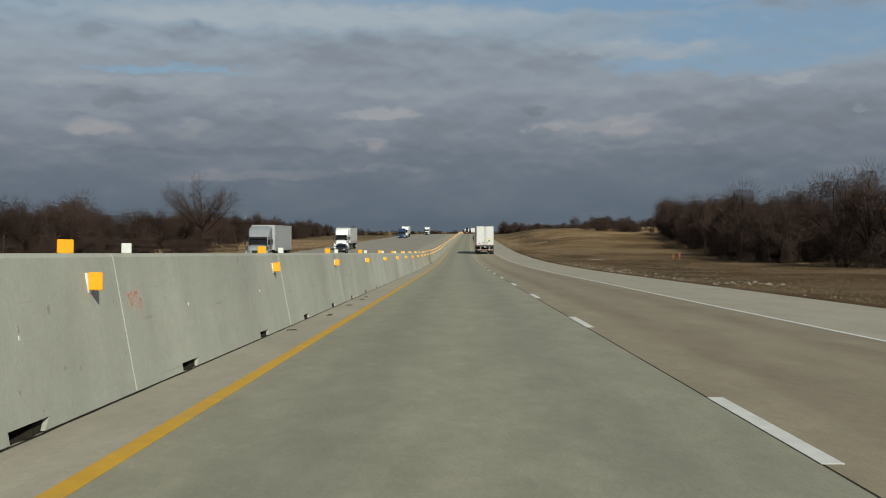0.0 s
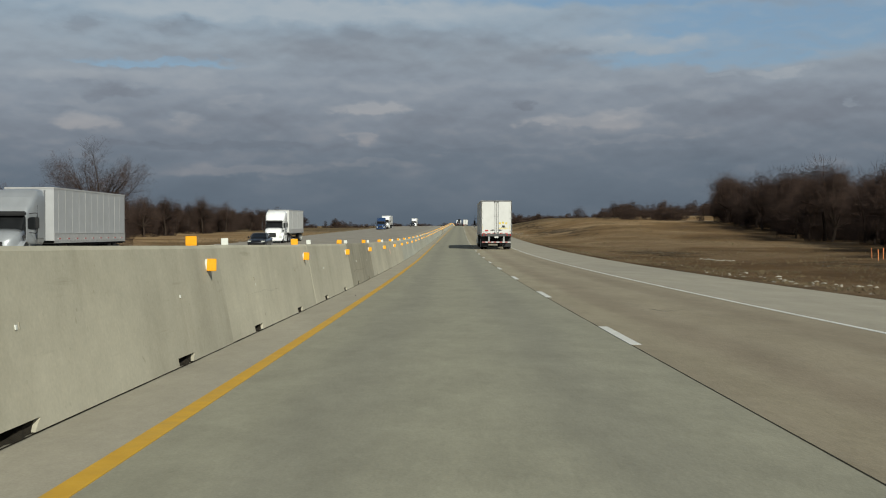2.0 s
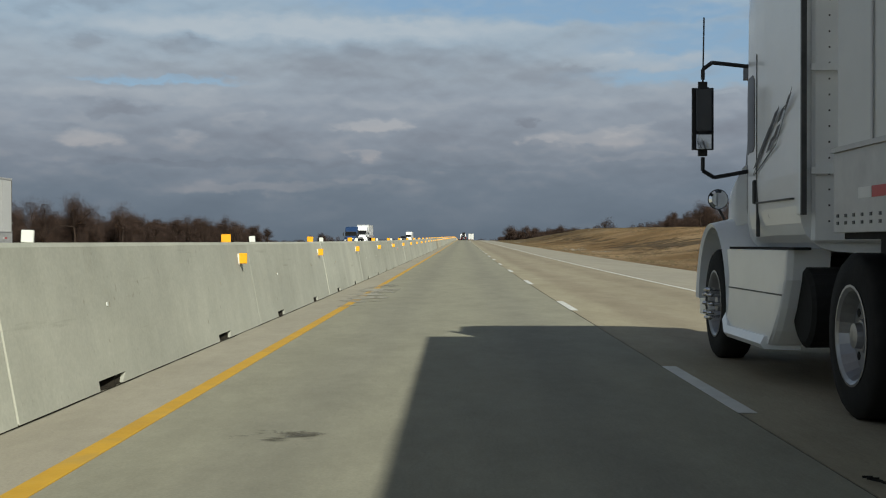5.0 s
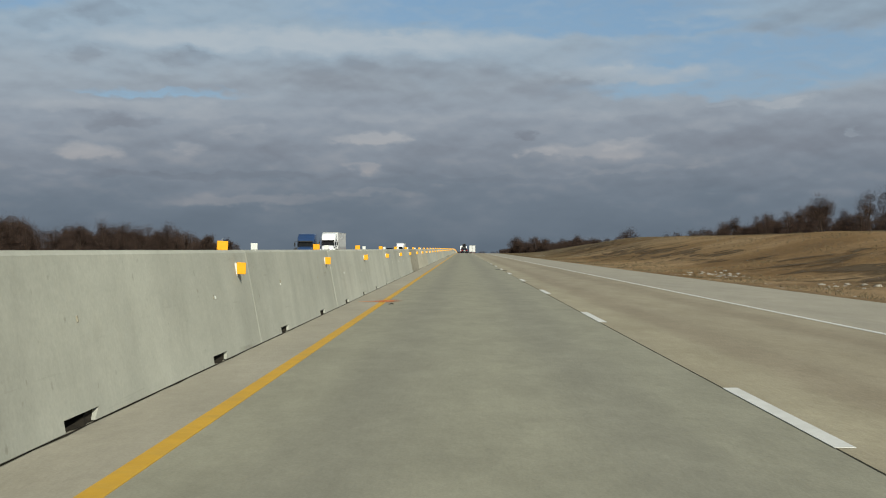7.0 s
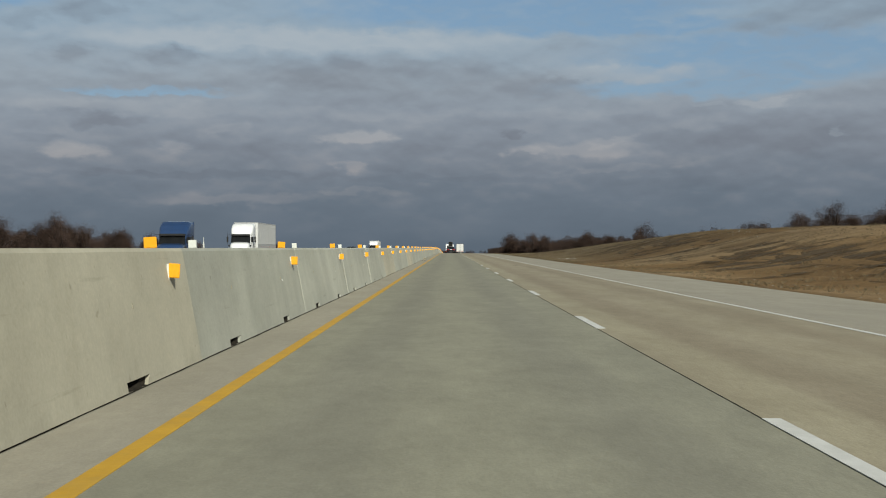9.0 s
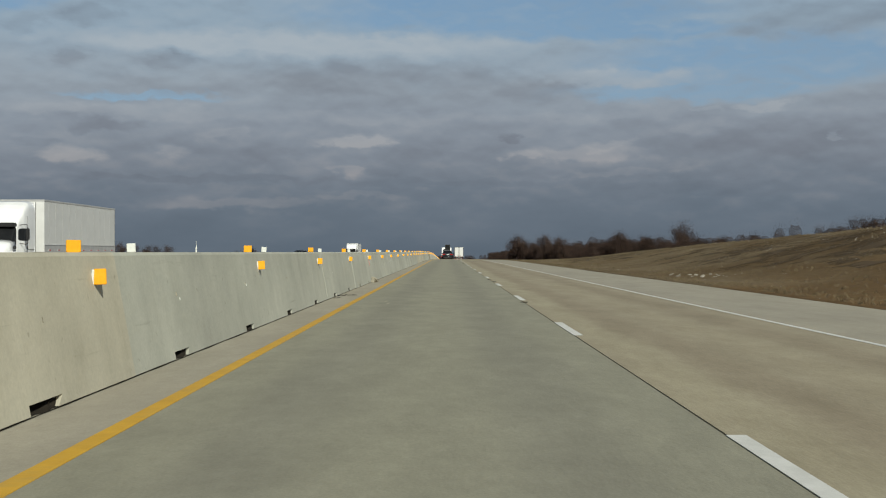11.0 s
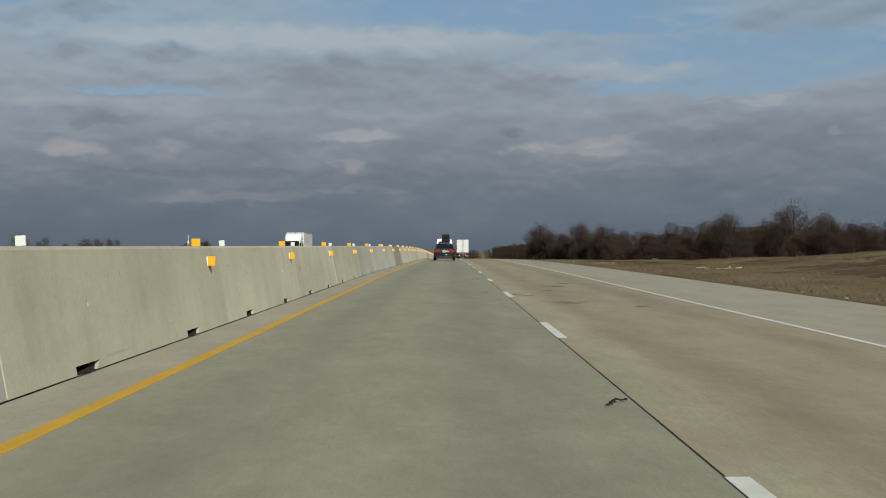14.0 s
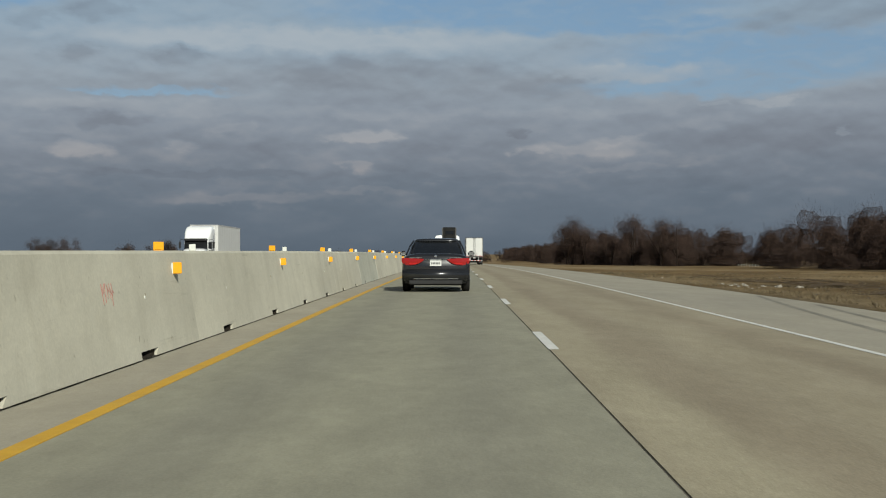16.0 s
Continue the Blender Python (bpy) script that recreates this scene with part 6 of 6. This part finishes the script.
for d in (0.0, 0.75):
    V = []
    for i in range(13):
        u = i / 12
        s, lat = 603 + 24 * u, 4.55 + 2.6 * u ** 1.4 + d
        z = -0.035 - 0.075 * (lat - RIGHT - 0.1) / (EDGE - RIGHT - 0.1) + 0.004
        if lat > EDGE - 0.2:
            break
        V += [road(s, lat - 0.07, z), road(s, lat + 0.07, z)]
    F = [(2 * i, 2 * i + 1, 2 * i + 3, 2 * i + 2) for i in range(len(V) // 2 - 1)]
    structure("trim_tyre_mark", mesh_of("trim_tyre_mark", V, F, M_SKID), "dark tyre mark across the shoulder")
M_ORANGEPAINT = material("orange_marking_spray", (0.55, 0.16, 0.05), (0.62, 0.24, 0.09), 9, rough=0.8, stain=(0.34, 0.27, 0.18), stain_scale=4, stain_amount=0.6)
M_STROKE = material("orange_spray_stroke", (0.66, 0.20, 0.06), (0.74, 0.30, 0.12), 9, rough=0.8)
patch("trim_survey_mark", 284.7, -3.86, 0.085, 0.44, M_STROKE, "orange survey paint across the edge line", 0.0085, 61, 16)
on = Nodes(M_ORANGEPAINT.node_tree)
oco = on.add("ShaderNodeTexCoord").outputs
omid = on.add("ShaderNodeVectorMath", {0: oco["Generated"], 1: (0.5, 0.5, 0.0)}, operation="SUBTRACT").outputs[0]
ofar = on.add("ShaderNodeVectorMath", {0: on.mapped(omid, (2.0, 2.0, 0.0))}, operation="LENGTH").outputs["Value"]
fleck = on.math("SUBTRACT", on.math("ADD", 0.62, on.math("MULTIPLY", on.noise(oco["Object"], 26.0, 6, 0.75), 0.5)), on.math("MULTIPLY", ofar, 1.05), clamp=True)
ob_ = on.add("ShaderNodeBsdfPrincipled", {"Base Color": rgb(0.72, 0.22, 0.06), "Roughness": 0.8})
osh = on.add("ShaderNodeMixShader", {0: fleck, 1: on.add("ShaderNodeBsdfTransparent").outputs[0], 2: ob_.outputs[0]})
on.add("ShaderNodeOutputMaterial", {"Surface": osh.outputs[0]})
patch("trim_survey_mark", 285.0, -3.60, 1.0, 0.36, M_ORANGEPAINT, "thin orange overspray on the edge line", 0.009, 62, 18)
M_PATCH = material("pale_patch_concrete", (0.33, 0.315, 0.262), (0.43, 0.415, 0.352), 2.5, stain=(0.26, 0.245, 0.2), stain_scale=0.9)
fray(M_PATCH, 0.34, 0.9, 1.6)
patch("pavement_patch", 210.5, -3.55, 5.5, 0.55, M_PATCH, "pale concrete patch over the edge line", 0.0085, 91, 22)
M_FAINT = material("faint_marking_paint", (0.30, 0.285, 0.21), (0.36, 0.33, 0.25), 5, rough=0.8)


def survey_bracket(s, lat, w, mat, flip=1):
    """A faint painted corner mark on the lane."""
    V = [road(s, lat, 0.004), road(s, lat + w, 0.004), road(s + 0.07, lat + w, 0.004), road(s + 0.07, lat, 0.004)]
    F = [(0, 1, 2, 3)]
    e = lat + (w if flip > 0 else 0)
    V += [road(s, e - 0.03, 0.0045), road(s, e + 0.03, 0.0045), road(s + 0.7, e + 0.03, 0.0045), road(s + 0.7, e - 0.03, 0.0045)]
    F += [(4, 5, 6, 7)]
    structure("trim_survey_mark", mesh_of("trim_survey_mark", V, F, mat), "faint pale survey mark on the lane")


survey_bracket(468.6, -1.35, 0.12, M_FAINT, -1)
survey_bracket(468.6, -0.55, 0.35, M_FAINT)
survey_bracket(433.6, -3.2, 0.3, M_FAINT)
survey_bracket(434.8, -3.3, 0.3, M_FAINT)


def shred(s, lat, size, seed):
    """A torn curl of tyre rubber."""
    r = random.Random(seed)
    bm = bmesh.new()
    n, rings = 9, []
    for i in range(n):
        u = i / (n - 1)
        c = Vector((r.uniform(-0.15, 0.15) * size, (u - 0.5) * size, 0.010 + 0.05 * size * math.sin(u * math.pi) * r.random()))
        w, h = 0.020 * size * (0.4 + math.sin(u * math.pi)) * r.uniform(0.4, 1.0), 0.006
        rings.append([(c.x - w, c.y, c.z - h), (c.x + w, c.y, c.z - h), (c.x + w * 0.8, c.y, c.z + h), (c.x - w * 0.8, c.y, c.z + h)])
    ring_loft(bm, rings)
    me = bpy.data.meshes.new("rubber_shred")
    bm.to_mesh(me)
    bm.free()
    me.materials.append(M_TYRE)
    o = tagged(new("rubber_shred", me), "torn black strip of tyre rubber on concrete", "debris", "road debris")
    o.matrix_world = on_road(s, lat, 0.006, r.uniform(-60, 60))


for k, (s, lat, size) in enumerate(((325.4, -0.2, 0.5), (322.1, 0.05, 0.55), (434.2, 0.0, 0.55), (453.4, 0.05, 0.3), (456.6, 0.0, 0.25), (527.0, -0.15, 0.6), (581.1, 0.0, 0.5), (189.6, 0.1, 0.35), (438.6, -4.15, 1.2),
                                    (436.9, -4.22, 0.35), (16.8, -4.12, 0.25), (95.1, -3.95, 0.14), (12.6, -4.1, 0.5), (22.0, -4.15, 0.4), (8.2, -4.2, 0.3), (19.9, -4.1, 0.25), (568.8, -4.05, 0.2), (283.4, -3.45, 0.3), (170.5, 0.05, 0.2), (300, -0.05, 0.2))):
    shred(s, lat, size * 0.62, 70 + k)


def post(name, label, s, lat, h, w, mat, group):
    bm = boxed(-w, w, -w, w, -0.2, h * 0.93, bevel=w * 0.25)
    box(bm, -w * 1.5, w * 1.5, -w * 0.5, w * 0.5, h * 0.75, h, bevel=w * 0.2)
    o = part(name, bm, mat, None)
    tagged(o, label, "post", group)
    o.matrix_world = Matrix.Translation(ground_at(s, lat)) @ pose(0, 0, 0, 3 * math.sin(s), 3 * math.cos(s), 0)


for s, lat in ((147, 24.3), (150, 25.6), (154, 26.2)):
    post("marker_post", "orange marker post in bare soil", s, lat, 0.75, 0.02, M_STROKE, "orange posts")
for k in range(8):
    post("white_stake", "white wooden stake before the woods", 764 + 2.6 * k, 39.5 + 0.2 * k, 0.42, 0.016, M_REFWHITE, "white stakes")

# ---- far tower ----
tower = tagged(new("radio_tower"), "slender white tower on the far horizon", "tower")
bm = bmesh.new()
ring_loft(bm, [[(q * math.cos(2 * math.pi * i / 10), q * math.sin(2 * math.pi * i / 10), z) for i in range(10)] for q, z in ((3.5, -30), (2.4, 20), (1.8, 30), (0.8, 34), (0.4, 48))])
part("mast", bm, M_REFWHITE, tower)
part("platform", boxed(-2.4, 2.4, -2.4, 2.4, 25, 28, bevel=0.5), M_REFWHITE, tower)
tower.matrix_world = Matrix.Translation(road(3900, -685, 2.0))

# crumbled concrete and dry weeds heaped against the barrier's foot
r = random.Random(77)
V, F = [], []
for _ in range(90):
    size = r.choice((0.02, 0.03, 0.05, 0.08, 0.10))
    s, lat = 453.4 + r.gauss(0, 0.34), BASE + shift(453.0) + 0.02 + abs(r.gauss(0, 0.05))
    me, k = shapes[r.randrange(5)], len(V)
    m = Matrix.Translation(road(s, lat, size * 0.3 + r.random() * 0.16 * max(0.0, 1 - abs(s - 453.4) * 1.5))) @ pose(0, 0, 0, r.uniform(0, 40), 0, r.uniform(0, 360)) @ Matrix.Scale(size, 4)
    V += [m @ v.co for v in me.vertices]
    F += [tuple(k + i for i in f.vertices) for f in me.polygons]
tagged(new("concrete_rubble", mesh_of("concrete_rubble", V, F, M_BAR_DARK)), "crumbled concrete heaped against the barrier's foot", "rubble", kind="stuff")
V, F = [], []
for _ in range(60):
    p = Vector(road(453.5 + r.gauss(0, 0.3), BASE + shift(453.0) + 0.05 + abs(r.gauss(0, 0.05)), 0.0))
    blade(V, F, p, p + Vector((r.uniform(-0.10, 0.16), r.uniform(-0.16, 0.16), r.uniform(0.05, 0.17))), 0.007, r)
tagged(new("dry_weed", mesh_of("dry_weed", V, F, M_STRAW)), "dry weeds growing at the barrier's foot", "weeds", kind="stuff")
